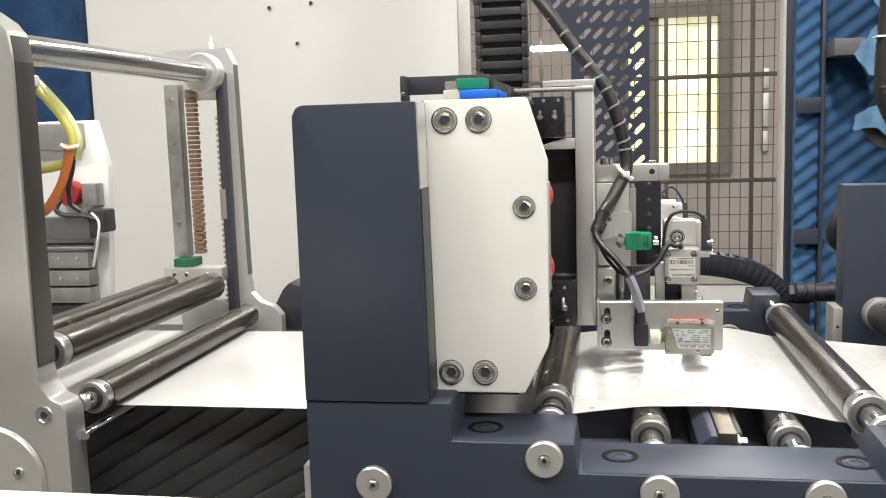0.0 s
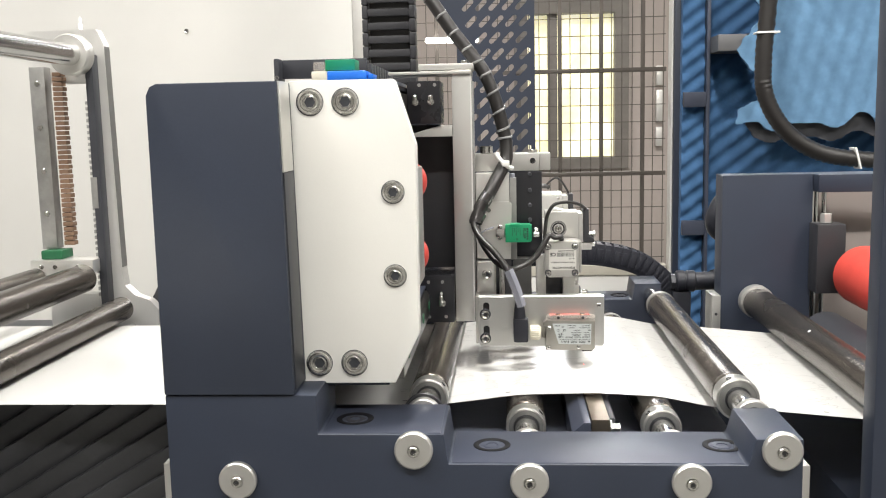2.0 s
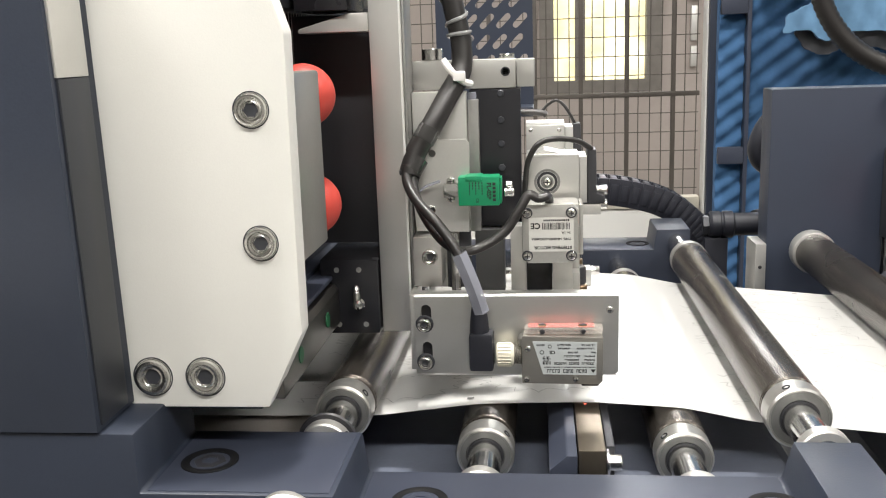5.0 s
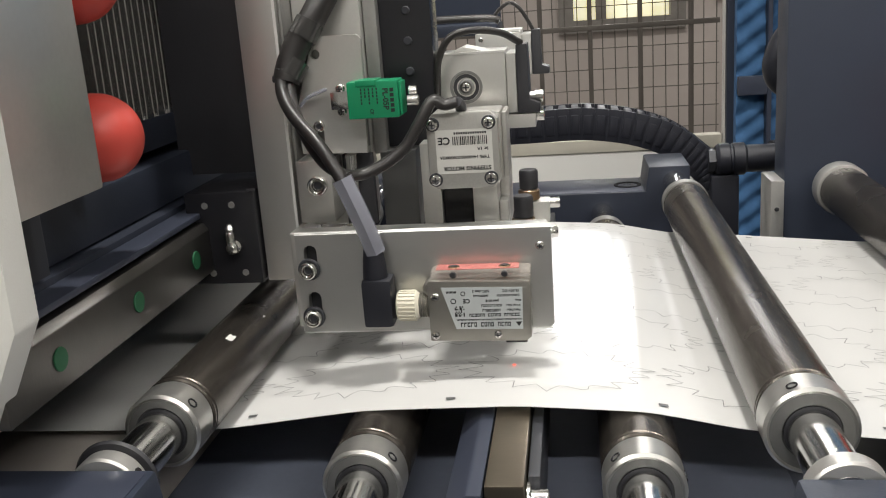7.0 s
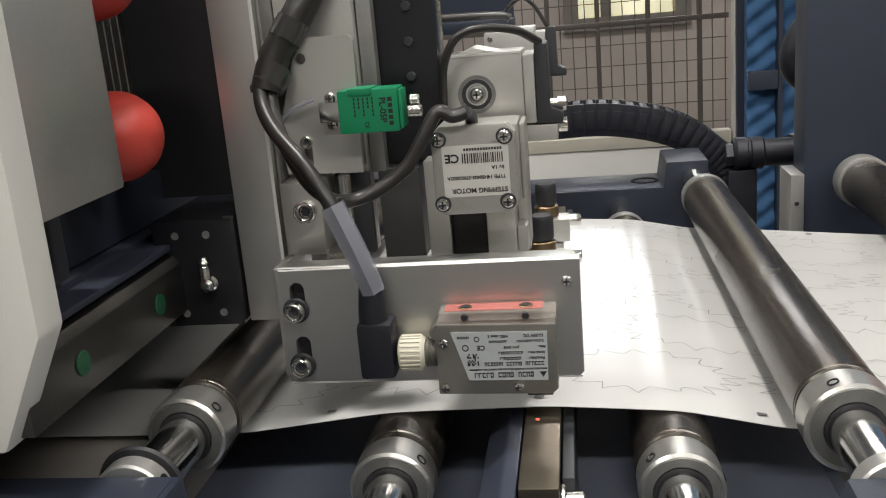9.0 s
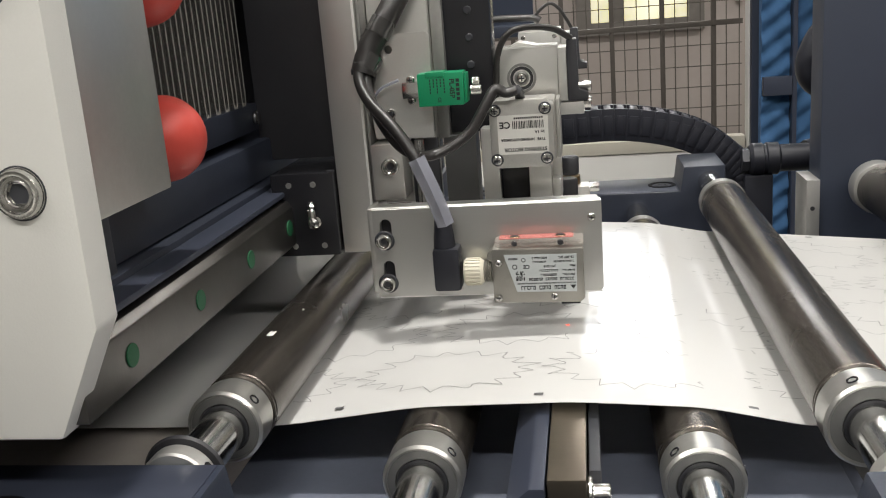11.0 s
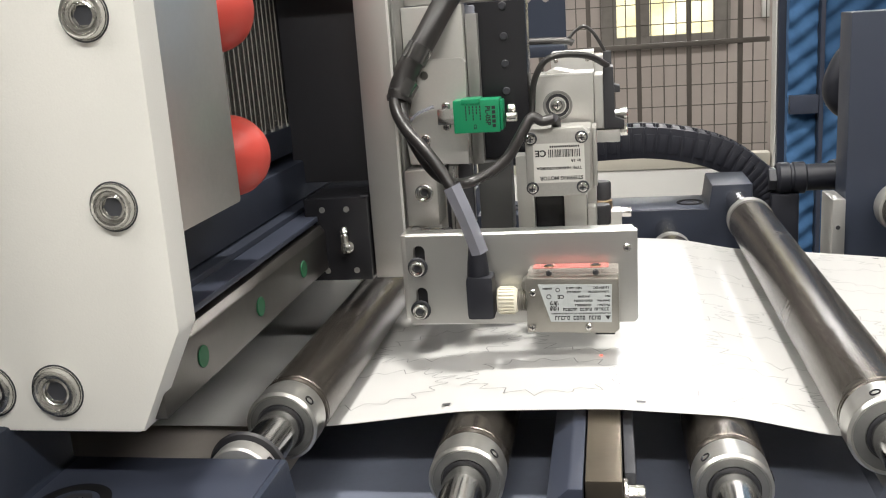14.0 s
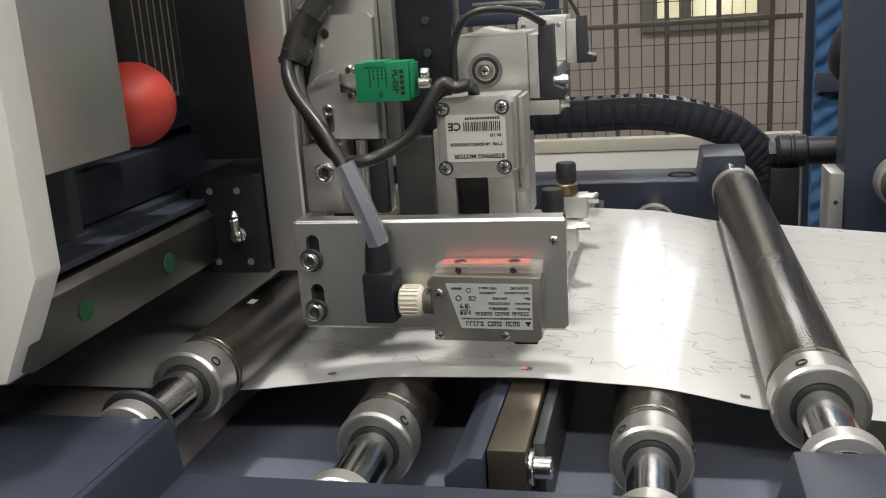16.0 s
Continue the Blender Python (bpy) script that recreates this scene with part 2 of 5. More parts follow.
def prism(outline, y0, y1, bevel=0.0008, bm=None, axis="y"):
    """An outline in x and z, pushed along y; or in x and y along z; or in y and z along x."""
    bm = bm or bmesh.new()

    def place(a, b, h):
        return {"y": (a, h, b), "z": (a, b, h), "x": (h, a, b)}[axis]

    one = [bm.verts.new(place(a, b, y0)) for a, b in outline]
    two = [bm.verts.new(place(a, b, y1)) for a, b in outline]
    faces = [bm.faces.new(one), bm.faces.new(two)]
    n = len(outline)
    for i in range(n):
        faces.append(bm.faces.new((one[i], one[(i + 1) % n], two[(i + 1) % n], two[i])))
    bmesh.ops.recalc_face_normals(bm, faces=faces)
    if bevel > 0:
        edges = list({e for f in faces for e in f.edges})
        bmesh.ops.bevel(bm, geom=edges, offset=bevel, segments=2, affect="EDGES", profile=0.6, clamp_overlap=True)
    return bm


def sheet(outline, holes, y0, y1, axis="y"):
    """A plate in x and z with holes through it."""
    cu = bpy.data.curves.new("sheet", "CURVE")
    cu.dimensions, cu.fill_mode, cu.extrude = "2D", "BOTH", abs(y1 - y0) / 2
    for loop in [outline, *holes]:
        sp = cu.splines.new("POLY")
        sp.points.add(len(loop) - 1)
        for p, (a, b) in zip(sp.points, loop):
            p.co = (a, b, 0, 1)
        sp.use_cyclic_u = True
    tmp = bpy.data.objects.new("sheet", cu)
    me = tmp.to_mesh()
    bm = bmesh.new()
    bm.from_mesh(me)
    tmp.to_mesh_clear()
    bpy.data.objects.remove(tmp)
    bpy.data.curves.remove(cu)
    mid = (y0 + y1) / 2
    for v in bm.verts:
        a, b, h = v.co
        v.co = {"y": (a, mid + h, b), "x": (mid + h, a, b), "z": (a, b, mid + h)}[axis]
    bmesh.ops.remove_doubles(bm, verts=bm.verts, dist=1e-6)
    return bm


def ring_loop(cx, cz, r, seg=24):
    return [(cx + r * math.cos(2 * math.pi * i / seg), cz + r * math.sin(2 * math.pi * i / seg)) for i in range(seg)]


def slot_loop(cx, cz, half, r, tilt=90.0, seg=8):
    d = Vector((math.cos(radians(tilt)), math.sin(radians(tilt))))
    out = []
    for side, start in ((1, -90), (-1, 90)):
        for i in range(seg + 1):
            a = radians(tilt + start + 180 * i / seg)
            out.append((cx + side * half * d.x + r * math.cos(a), cz + side * half * d.y + r * math.sin(a)))
    return out


def smooth_path(points, per=8):
    pts = [Vector(p) for p in points]
    ext = [2 * pts[0] - pts[1], *pts, 2 * pts[-1] - pts[-2]]
    out = []
    for i in range(1, len(ext) - 2):
        a, b, c, d = ext[i - 1 : i + 3]
        for k in range(per):
            t = k / per
            out.append(0.5 * (2 * b + (c - a) * t + (2 * a - 5 * b + 4 * c - d) * t * t + (3 * b - a - 3 * c + d) * t**3))
    out.append(pts[-1])
    return out


def cable(points, r, seg=12, per=8, ripple=0.0, bm=None, flat=1.0):
    """A round cable along smooth points; ripple: ribs of a conduit."""
    bm = bm or bmesh.new()
    path = smooth_path(points, per)
    up = Vector((0.3, 1, 0.2)).normalized()
    rings = []
    for i, p in enumerate(path):
        d = (path[min(i + 1, len(path) - 1)] - path[max(i - 1, 0)]).normalized()
        u = d.cross(up)
        u = u.normalized() if u.length > 1e-4 else Vector((1, 0, 0))
        v = d.cross(u)
        up = (up - d * up.dot(d)).normalized() if (up - d * up.dot(d)).length > 1e-3 else up
        rr = r * (1 + (ripple if i % 2 else -ripple))
        rings.append([bm.verts.new(p + rr * (math.cos(2 * math.pi * k / seg) * u + flat * math.sin(2 * math.pi * k / seg) * v)) for k in range(seg)])
    for a, b in zip(rings, rings[1:]):
        for k in range(seg):
            bm.faces.new((a[k], a[(k + 1) % seg], b[(k + 1) % seg], b[k]))
    bm.faces.new(rings[0])
    bm.faces.new(rings[-1])
    return bm


def cap_screw(parent, x, y, z, r, axis="y", depth=None, name="socket_screw"):
    """A socket-head screw that points its head along -y (or +x, +z)."""
    depth = depth or r * 1.1
    hexr = r * 0.46
    sign = {"y": -1, "x": 1, "z": 1}[axis]
    prof = [(r, 0), (r, sign * depth * 0.55), (r * 0.93, sign * depth * 0.92), (r * 0.84, sign * depth), (r * 0.76, sign * depth * 0.97), (r * 0.7, sign * depth * 0.7), (r * 0.58, sign * depth * 0.62), (hexr * 1.1, sign * depth * 0.72), (hexr, sign * depth * 0.6), (hexr, sign * depth * 0.25), (0.0002, sign * depth * 0.25)]
    head = part(name, lathe(prof, (x, y, z), axis, 28), CHROME, parent)
    at = (x, y + sign * depth * 0.27, z) if axis == "y" else ((x + sign * depth * 0.36, y, z) if axis == "x" else (x, y, z + sign * depth * 0.36))
    part("hex_socket", lathe([(hexr * 0.98, 0), (hexr * 0.98, sign * 0.00012), (0.0001, sign * 0.00013)], at, axis, 6), DARK, head, "dark hexagon socket")
    return head


def cross_screw(parent, x, y, z, r, axis="y"):
    sign = {"y": -1, "x": 1, "z": 1}[axis]
    head = part("cross_screw", lathe([(r, 0), (r, sign * r * 0.3), (r * 0.75, sign * r * 0.62), (r * 0.3, sign * r * 0.75), (0.0001, sign * r * 0.76)], (x, y, z), axis, 20), CHROME, parent)
    bm = bmesh.new()
    w, l, d = r * 0.13, r * 0.6, r * 0.76
    if axis == "y":
        box(x - l, x + l, y - d - 0.0001, y - d + 0.0003, z - w, z + w, 0, bm)
        box(x - w, x + w, y - d - 0.0001, y - d + 0.0003, z - l, z + l, 0, bm)
    else:
        box(x + d - 0.0003, x + d + 0.0001, y - l, y + l, z - w, z + w, 0, bm)
        box(x + d - 0.0003, x + d + 0.0001, y - w, y + w, z - l, z + l, 0, bm)
    part("cross_recess", bm, BLACK, head, "dark cross recess")
    return head


def words(text, size, x, y, z, parent, material=None, turned=True, tilt=0.0):
    """Lettering that faces the front; turned: upside down."""
    cu = bpy.data.curves.new("text", "FONT")
    cu.body, cu.size, cu.align_x, cu.align_y, cu.extrude, cu.offset = text, size, "CENTER", "CENTER", 0.00004, size * 0.03
    tmp = bpy.data.objects.new("text", cu)
    me = tmp.to_mesh()
    bm = bmesh.new()
    bm.from_mesh(me)
    tmp.to_mesh_clear()
    bpy.data.objects.remove(tmp)
    turn = pose(x, y, z) @ pose(0, 0, 0, 0, (180 if turned else 0) + tilt, 0) @ pose(0, 0, 0, 90, 0, 0)
    bmesh.ops.transform(bm, matrix=turn, verts=bm.verts)
    return part("lettering", bm, material or INK, parent)


def bars(rows, y, parent, material=None):
    """Small printed bars: (x0, x1, z0, z1)."""
    bm = bmesh.new()
    for x0, x1, z0, z1 in rows:
        box(x0, x1, y - 0.00008, y + 0.00008, z0, z1, 0, bm)
    return tagged(part("printed_bar", bm, material or INK, parent), kind="stuff")


# ---- the hall ----
def hall():
    tagged(lone("floor", box(-5, 5, -5, 5.6, -0.1, 0.0, 0), CONCRETE, "grey concrete hall floor", "floor", kind="structure"))
    lone("ceiling", box(-5, 5, -5, 5.6, 3.1, 3.2, 0), CEIL, "white painted hall ceiling", "ceiling", kind="structure")
    # unseen walls added around the hall, kept light to brighten metal reflections
    lone("wall_south", box(-5, 5, -5.1, -5.0, 0, 3.1, 0), HALL_LIGHT, "plain light hall wall", "wall", kind="structure")
    lone("wall_west", box(-5.1, -5.0, -5, 5.6, 0, 3.1, 0), HALL_LIGHT, "plain light hall wall", "wall", kind="structure")
    lone("wall_east", box(5.0, 5.1, -5, 5.6, 0, 3.1, 0), HALL_LIGHT, "plain light hall wall", "wall", kind="structure")
    x0, x1, z0, z1 = 0.2, 0.745, 0.885, 1.785
    wall = sheet([(-5, 0), (5, 0), (5, 3.1), (-5, 3.1)], [[(x0 - 0.085, z0 - 0.07), (x1 + 0.085, z0 - 0.07), (x1 + 0.085, z1 + 0.085), (x0 - 0.085, z1 + 0.085)]], 5.4, 5.6)
    lone("wall_north", wall, HALL, "grey-brown hall wall with a window", "wall", kind="structure")
    win = thing("window_1", 0.2, 5.4, z0, "bright window with dark frame and glazing bars", "window", kind="structure")
    w = 0.085
    part("window_frame", sheet([(x0 - w, z0 - 0.07), (x1 + w, z0 - 0.07), (x1 + w, z1 + w), (x0 - w, z1 + w)], [[(x0, z0), (x1, z0), (x1, z1), (x0, z1)]], 5.36, 5.46), WIN_FRAME, win)
    for gx in (0.357,):
        part("glazing_bar", box(gx - 0.03, gx + 0.03, 5.40, 5.44, z0, z1, 0.003), WIN_FRAME, win)
    part("pane", box(x0, x1, 5.47, 5.475, z0, z1, 0), DAY, win, "bright daylight with blurred yellow-green foliage")
    high = thing("window_2", 0.8, 5.4, 2.2, "high bright window with horizontal blind slats", "window", kind="structure")
    part("window_frame", sheet([(0.12, 2.12), (1.09, 2.12), (1.09, 3.02), (0.12, 3.02)], [[(0.17, 2.17), (0.68, 2.17), (0.68, 2.97), (0.17, 2.97)], [(0.73, 2.17), (1.04, 2.17), (1.04, 2.97), (0.73, 2.97)]], 5.34, 5.398), WIN_FRAME, high)
    part("pane", box(0.17, 1.04, 5.392, 5.396, 2.17, 2.97, 0), SKY_PANE, high, "white overcast sky")
    for k in range(9):
        part("blind_slat", box(0.17, 1.04, 5.36, 5.385, 2.22 + 0.085 * k, 2.235 + 0.085 * k, 0.002), WIN_FRAME, high)
    base = thing("wall_strip", 1.05, 5.36, 0.7, "pale slim cable trunking on the hall wall", "trunking")
    for z0t, z1t in ((0.95, 1.07), (1.1, 1.3), (1.33, 1.45)):
        part("trunk", box(1.0, 1.04, 5.36, 5.398, z0t, z1t, 0.005), ALU_L, base)
    for tx, ty in TUBES:
        t = thing("batten_light", tx, ty, 3.0, "white fluorescent batten under the ceiling", "ceiling light", "hall lights")
        half = 0.08 if (tx, ty) == SPOT else 0.6
        part("housing", box(tx - half - 0.02, tx + half + 0.02, ty - 0.05, ty + 0.05, 2.99, 3.1, 0.006), CEIL, t)
        part("tube", rod((tx - half, ty, 2.965), 0.018, 2 * half, "x"), TUBE_GLOW, t, "lit fluorescent tube")


LOW_TOP = 0.715
IVORY_WALL = mat("cream_edge", (0.5, 0.47, 0.4), 0.6, wear=0.1)


def guard():
    """Wire mesh guard fence behind the machine."""
    g = thing("mesh_guard", 0.2, 2.1, 0.0, "dark welded wire mesh machine guard with flat bars", "guard fence")
    x = -0.6
    i = 0
    while x < 0.52:
        if i % 4:
            part("wire", rod((x, 2.1, 0.05), 0.0013, 2.3, "z", 6), WIRE, g)
        else:
            part("post_bar", box(x - 0.0055, x + 0.0055, 2.092, 2.106, 0.02, 2.36, 0.001), WIRE, g)
        x += 0.0293
        i += 1
    for k in range(33):
        z = 0.384 + k * 0.049
        if k % 6:
            part("wire", rod((-0.6, 2.104, z), 0.0013, 1.12, "x", 6), WIRE, g)
        else:
            part("cross_bar", box(-0.6, 0.52, 2.09, 2.104, z - 0.006, z + 0.006, 0.001), WIRE, g)
    low = thing("low_wall", 0.0, 2.2, 0.0, "pale grey sheet metal skirting behind the guard", "skirting")
    part("panel", box(-1.2, 0.515, 2.03, 2.06, 0.0, LOW_TOP - 0.03, 0.004), WALL_WHITE, low)
    part("ledge", box(-1.2, 0.515, 2.025, 2.065, LOW_TOP - 0.0295, LOW_TOP, 0.002), IVORY_WALL, low)
    post = thing("enclosure_post", 0.53, 2.02, 0.0, "pale cream enclosure door post", "post")
    part("profile", box(0.518, 0.548, 2.0, 2.05, 0.0, 2.3, 0.003), WALL_WHITE, post)
    part("edge_strip", box(0.5485, 0.556, 1.998, 2.03, 0.0, 2.3, 0.001), ALU, post)
    part("strip_lamp", box(-0.16, -0.01, 2.06, 2.09, 1.354, 1.368, 0.004), TUBE_GLOW, g, "slim lit strip lamp on the guard")


def foam_panel(name, x0, x1, z0, z1, y, pitch=0.03, lean=1.0, depth=0.012, torn=0.0):
    """Egg-crate foam: ridges running diagonally with knobs along them."""
    bm = bmesh.new()
    nx, nz = int((x1 - x0) / 0.0055), int((z1 - z0) / 0.0055)
    grid = []
    for j in range(nz + 1):
        row = []
        for i in range(nx + 1):
            x, z = x0 + (x1 - x0) * i / nx, z0 + (z1 - z0) * j / nz
            a, b = (x * 0.75 - z * lean) / pitch, (x * 0.9 + z * 0.6) / pitch
            h = 0.62 * math.sin(2 * math.pi * a * 0.8) + 0.42 * math.sin(2 * math.pi * b * 0.55) + 0.15 * noise.noise((x * 14, z * 14, 3))
            row.append(bm.verts.new((x, y - depth * (0.5 + 0.5 * h), z)))
        grid.append(row)
    for j in range(nz):
        for i in range(nx):
            p = grid[j][i].co
            if torn and (p.x < x0 + torn * (0.5 + 0.5 * noise.noise((p.z * 13, 2, 1)) + 0.25 * noise.noise((p.z * 45, 5, 1))) or p.z < z0 + 0.4 * torn * (0.5 + noise.noise((p.x * 16, 7, 1)))):
                continue
            bm.faces.new((grid[j][i], grid[j][i + 1], grid[j + 1][i + 1], grid[j + 1][i]))
    if torn:
        bmesh.ops.delete(bm, geom=[v for v in bm.verts if not v.link_faces], context="VERTS")
        rim = [v for v in bm.verts if v.is_boundary and x0 + 0.001 < v.co.x < x1 - 0.001]
        for _ in range(6):
            bmesh.ops.smooth_vert(bm, verts=rim, factor=0.5, use_axis_x=True, use_axis_y=True, use_axis_z=True)
        bmesh.ops.solidify(bm, geom=bm.faces[:], thickness=0.006)
        return bm
    back = [bm.verts.new((x, y + 0.02, z)) for x, z in ((x0, z0), (x1, z0), (x1, z1), (x0, z1))]
    bm.faces.new(back)
    for a, b, edge in ((0, 1, grid[0]), (1, 2, [r[-1] for r in grid]), (2, 3, grid[-1][::-1]), (3, 0, [r[0] for r in grid][::-1])):
        bm.faces.new([back[a], back[b], *edge[::-1]])
    return bm


def enclosure():
    door = thing("enclosure_door", 0.85, 1.6, 0.3, "open enclosure door lined with blue egg-crate acoustic foam", "door")
    part("foam_lining", foam_panel("foam", 0.474, 0.5245, 0.3, 1.7, 1.6), FOAM, door)
    part("foam_lining", foam_panel("foam", 0.5345, 1.35, 0.3, 1.7, 1.62, 0.034), FOAM, door)
    part("door_panel", box(0.465, 1.4, 1.645, 1.665, 0.28, 1.72, 0.002), NAVY, door)
    part("door_strip", box(0.5255, 0.5335, 1.575, 1.61, 0.3, 1.7, 0.001), NAVY_TOP, door)
    for z in (1.169, 0.872):
        part("hinge_plate", box(0.474, 0.5245, 1.572, 1.585, z - 0.017, z + 0.017, 0.001), NAVY_TOP, door)
    part("bracket", box(0.534, 0.597, 1.5, 1.6, 1.272, 1.308, 0.002), mat("grey_bracket", (0.13, 0.13, 0.135), 0.45, 0.3, wear=0.2), door)
    part("bracket_end", box(0.5975, 0.608, 1.5, 1.6, 1.272, 1.309, 0.002), BLACK, door)
    light = thing("blue_cover", 0.9, 1.45, 1.0, "light blue dusty foam cover hung on the door", "foam cover")
    part("cover", foam_panel("cover", 0.548, 1.3, 1.085, 1.55, 1.5, 0.024, 0.2, 0.006, 0.1), mat("light_blue_foam", (0.11, 0.225, 0.37), 0.85, 0, 0.25, 60, bump=0.3, wear=0.3, wear_scale=9), light)
    part("dark_backing", foam_panel("backing", 0.585, 1.3, 1.06, 1.16, 1.52, 0.03, 0.3, 0.004, 0.06), DARK, light, "dark torn backing")
    part("conduit", cable([(0.585, 1.3, 1.75), (0.588, 1.3, 1.4), (0.58, 1.3, 1.25), (0.585, 1.3, 1.17), (0.625, 1.3, 1.1), (0.69, 1.3, 1.055), (0.78, 1.3, 1.038), (0.95, 1.3, 1.03)], 0.0165, 14, 14, 0.05), RUBBER, door, "thick black ribbed hose")
    for x, z, tilt in ((0.584, 1.292, 0), (0.765, 1.041, 75)):
        bm = box(-0.022, 0.022, -0.018, 0.018, -0.002, 0.002, 0.001)
        bmesh.ops.transform(bm, matrix=pose(x, 1.3, z, 0, tilt, 0), verts=bm.verts)
        part("cable_tie", bm, TIE, door)
    left = thing("acoustic_screen", -1.8, 1.98, 1.19, "dark blue foam-lined screen on the white cabinet", "screen")
    part("foam_lining", foam_panel("foam", -2.3, -1.49, 1.19, 2.2, 1.976, 0.085, 1.0, 0.01), mat("dark_blue_foam", (0.012, 0.05, 0.14), 0.7, 0, 0.3, 90, bump=0.3, wear=0.3), left)
    part("panel_back", box(-2.32, -1.485, 1.9965, 1.9995, 1.184, 2.22, 0.0005), NAVY, left)


def white_cabinet():
    c = thing("machine_cabinet", -0.6, 2.0, 0.0, "white powder-coated machine cabinet wall with small screws", "cabinet")
    part("front_panel", box(-3.2, -0.358, 2.0, 2.018, 0.0, 2.6, 0.002), WALL_WHITE, c)
    part("edge_strip", box(-0.3575, -0.322, 2.002, 2.018, 0.0, 2.6, 0.002), ALU, c)
    for sx, sz in ((-0.908, 1.505), (-0.782, 1.512), (-0.828, 1.4)):
        cap_screw(c, sx, 1.9995, sz, 0.0065, depth=0.006)


def cable_chains():
    v = thing("cable_chain", -0.12, 0.88, 1.2, "black plastic cable chain of wide links hanging upright", "cable chain", "cable chains")
    for k in range(11):
        z = 1.19 + 0.021 * k
        shift = -0.012 * max(0, (k - 5) / 5) ** 2
        x0, x1 = -0.158 + shift, -0.074 + shift
        bm = box(x0, x0 + 0.009, 0.865, 0.905, z, z + 0.0195, 0.0015)
        box(x1 - 0.009, x1, 0.865, 0.9, z, z + 0.0195, 0.0015, bm)
        box(x0 + 0.009, x1 - 0.009, 0.866, 0.872, z + 0.003, z + 0.0145, 0.001, bm)
        part("link", bm, BLACK, v)
    part("hanger", box(-0.13, -0.1, 0.876, 0.894, 1.42, 3.1, 0.002), ALU, v)
    part("inner_cable", box(-0.148, -0.084, 0.876, 0.894, 1.19, 1.42, 0.004), RUBBER, v)
    h = thing("cable_chain", 0.22, 0.7, 0.87, "black plastic cable chain arching down behind the rollers", "cable chain", "cable chains")
    path = smooth_path([(0.05, 0.72, 0.937), (0.13, 0.72, 0.938), (0.192, 0.72, 0.938), (0.25, 0.72, 0.925), (0.287, 0.72, 0.9), (0.306, 0.72, 0.872), (0.315, 0.72, 0.79)], 5)
    for k in range(len(path) - 1):
        p, q = path[k], path[k + 1]
        d = q - p
        tilt = -math.degrees(math.atan2(d.z, d.x))
        n = d.length
        bm = box(-n * 0.49, n * 0.56, -0.02, -0.0155, -0.0155, 0.0155, 0.0006)
        box(-n * 0.3, n * 0.36, -0.0214, -0.0199, -0.009, 0.009, 0.0006, bm)
        box(-n * 0.49, n * 0.56, 0.0155, 0.02, -0.0155, 0.0155, 0.0006, bm)
        box(-n * 0.28, n * 0.3, -0.0155, 0.0155, 0.0125, 0.0152, 0.0008, bm)
        box(-n * 0.28, n * 0.3, -0.0155, 0.0155, -0.0152, -0.0125, 0.0008, bm)
        bmesh.ops.transform(bm, matrix=pose((p.x + q.x) / 2, 0.72, (p.z + q.z) / 2, 0, tilt, 0), verts=bm.verts)
        part("link", bm, PLUG, h)
    part("inner_cable", cable([p + Vector((0, 0, 0)) for p in path[::3]], 0.0078, 10, 6), RUBBER, h)
    fitting = thing("cable_gland", 0.325, 0.71, 0.885, "black cable gland with a dark ring", "cable gland")
    part("gland", lathe([(0.013, 0), (0.0155, 0.003), (0.0155, 0.012), (0.0142, 0.013), (0.0142, 0.015), (0.0155, 0.016), (0.0155, 0.026), (0.013, 0.028), (0.013, 0.06)], (0.305, 0.7, 0.8985), "x", 20), PLUG, fitting)
    part("cable_box", box(0.3, 0.326, 0.69, 0.708, 0.79, 0.8845, 0.002), PLUG, fitting)
    part("loop_hose", cable([(0.362, 0.72, 0.8985), (0.4, 0.735, 0.905), (0.415, 0.745, 0.93), (0.392, 0.75, 0.95), (0.371, 0.75, 0.968), (0.371, 0.75, 0.99), (0.388, 0.75, 1.015), (0.43, 0.75, 1.03)], 0.0125, 14, 8), PLUG, fitting, "thick black hose curving up behind the plate")
    part("gland_ring", rod((0.298, 0.7, 0.8985), 0.0115, 0.007, "x", 6), DARK, fitting)


def slotted_plate():
    p = thing("perforated_plate", 0.06, 0.7, 1.05, "dark navy plate punched with rows of slanted slots", "perforated plate")
    outline = [(0.0, 1.04), (0.1085, 1.04), (0.1085, 1.42), (-0.13, 1.42), (-0.02, 1.275), (0.0, 1.25)]
    holes = []
    for r in range(15):
        for c in range(9):
            x, z = 0.0945 - 0.0185 * c - (0.0045 if r % 2 else 0), 1.088 + 0.0225 * r
            edge = 0.006 if z < 1.25 else -(z - 1.275) * 0.77 + 0.0
            if x > edge + 0.012 and z < 1.405 and x < 0.1:
                holes.append(slot_loop(x, z, 0.0068, 0.0034, 45, 5))
    part("plate", sheet(outline, holes, 0.7, 0.704), NAVY, p)
    part("flange", box(-0.001, 0.1085, 0.65, 0.72, 1.03, 1.04, 0.001), NAVY, p)
    part("support_leg", box(0.0, 0.018, 0.65, 0.667, 0.9125, 1.0295, 0.001), NAVY, p)


# ---- the print unit ----
A_X, B_X, C_X, D_X, E_X = 0.0, 0.082, 0.195, 0.2565, 0.392
HIGH, LOW, LOW_C, R_TUBE = 0.9, 0.8767, 0.8745, 0.0158
BEAM = [(-0.18, 0.78), (0.272, 0.78), (0.272, 0.9075), (0.2395, 0.9075), (0.2345, 0.8885), (0.0245, 0.8885), (0.0215, 0.9105), (-0.069, 0.9105), (-0.069, 0.9395), (-0.18, 0.9395)]
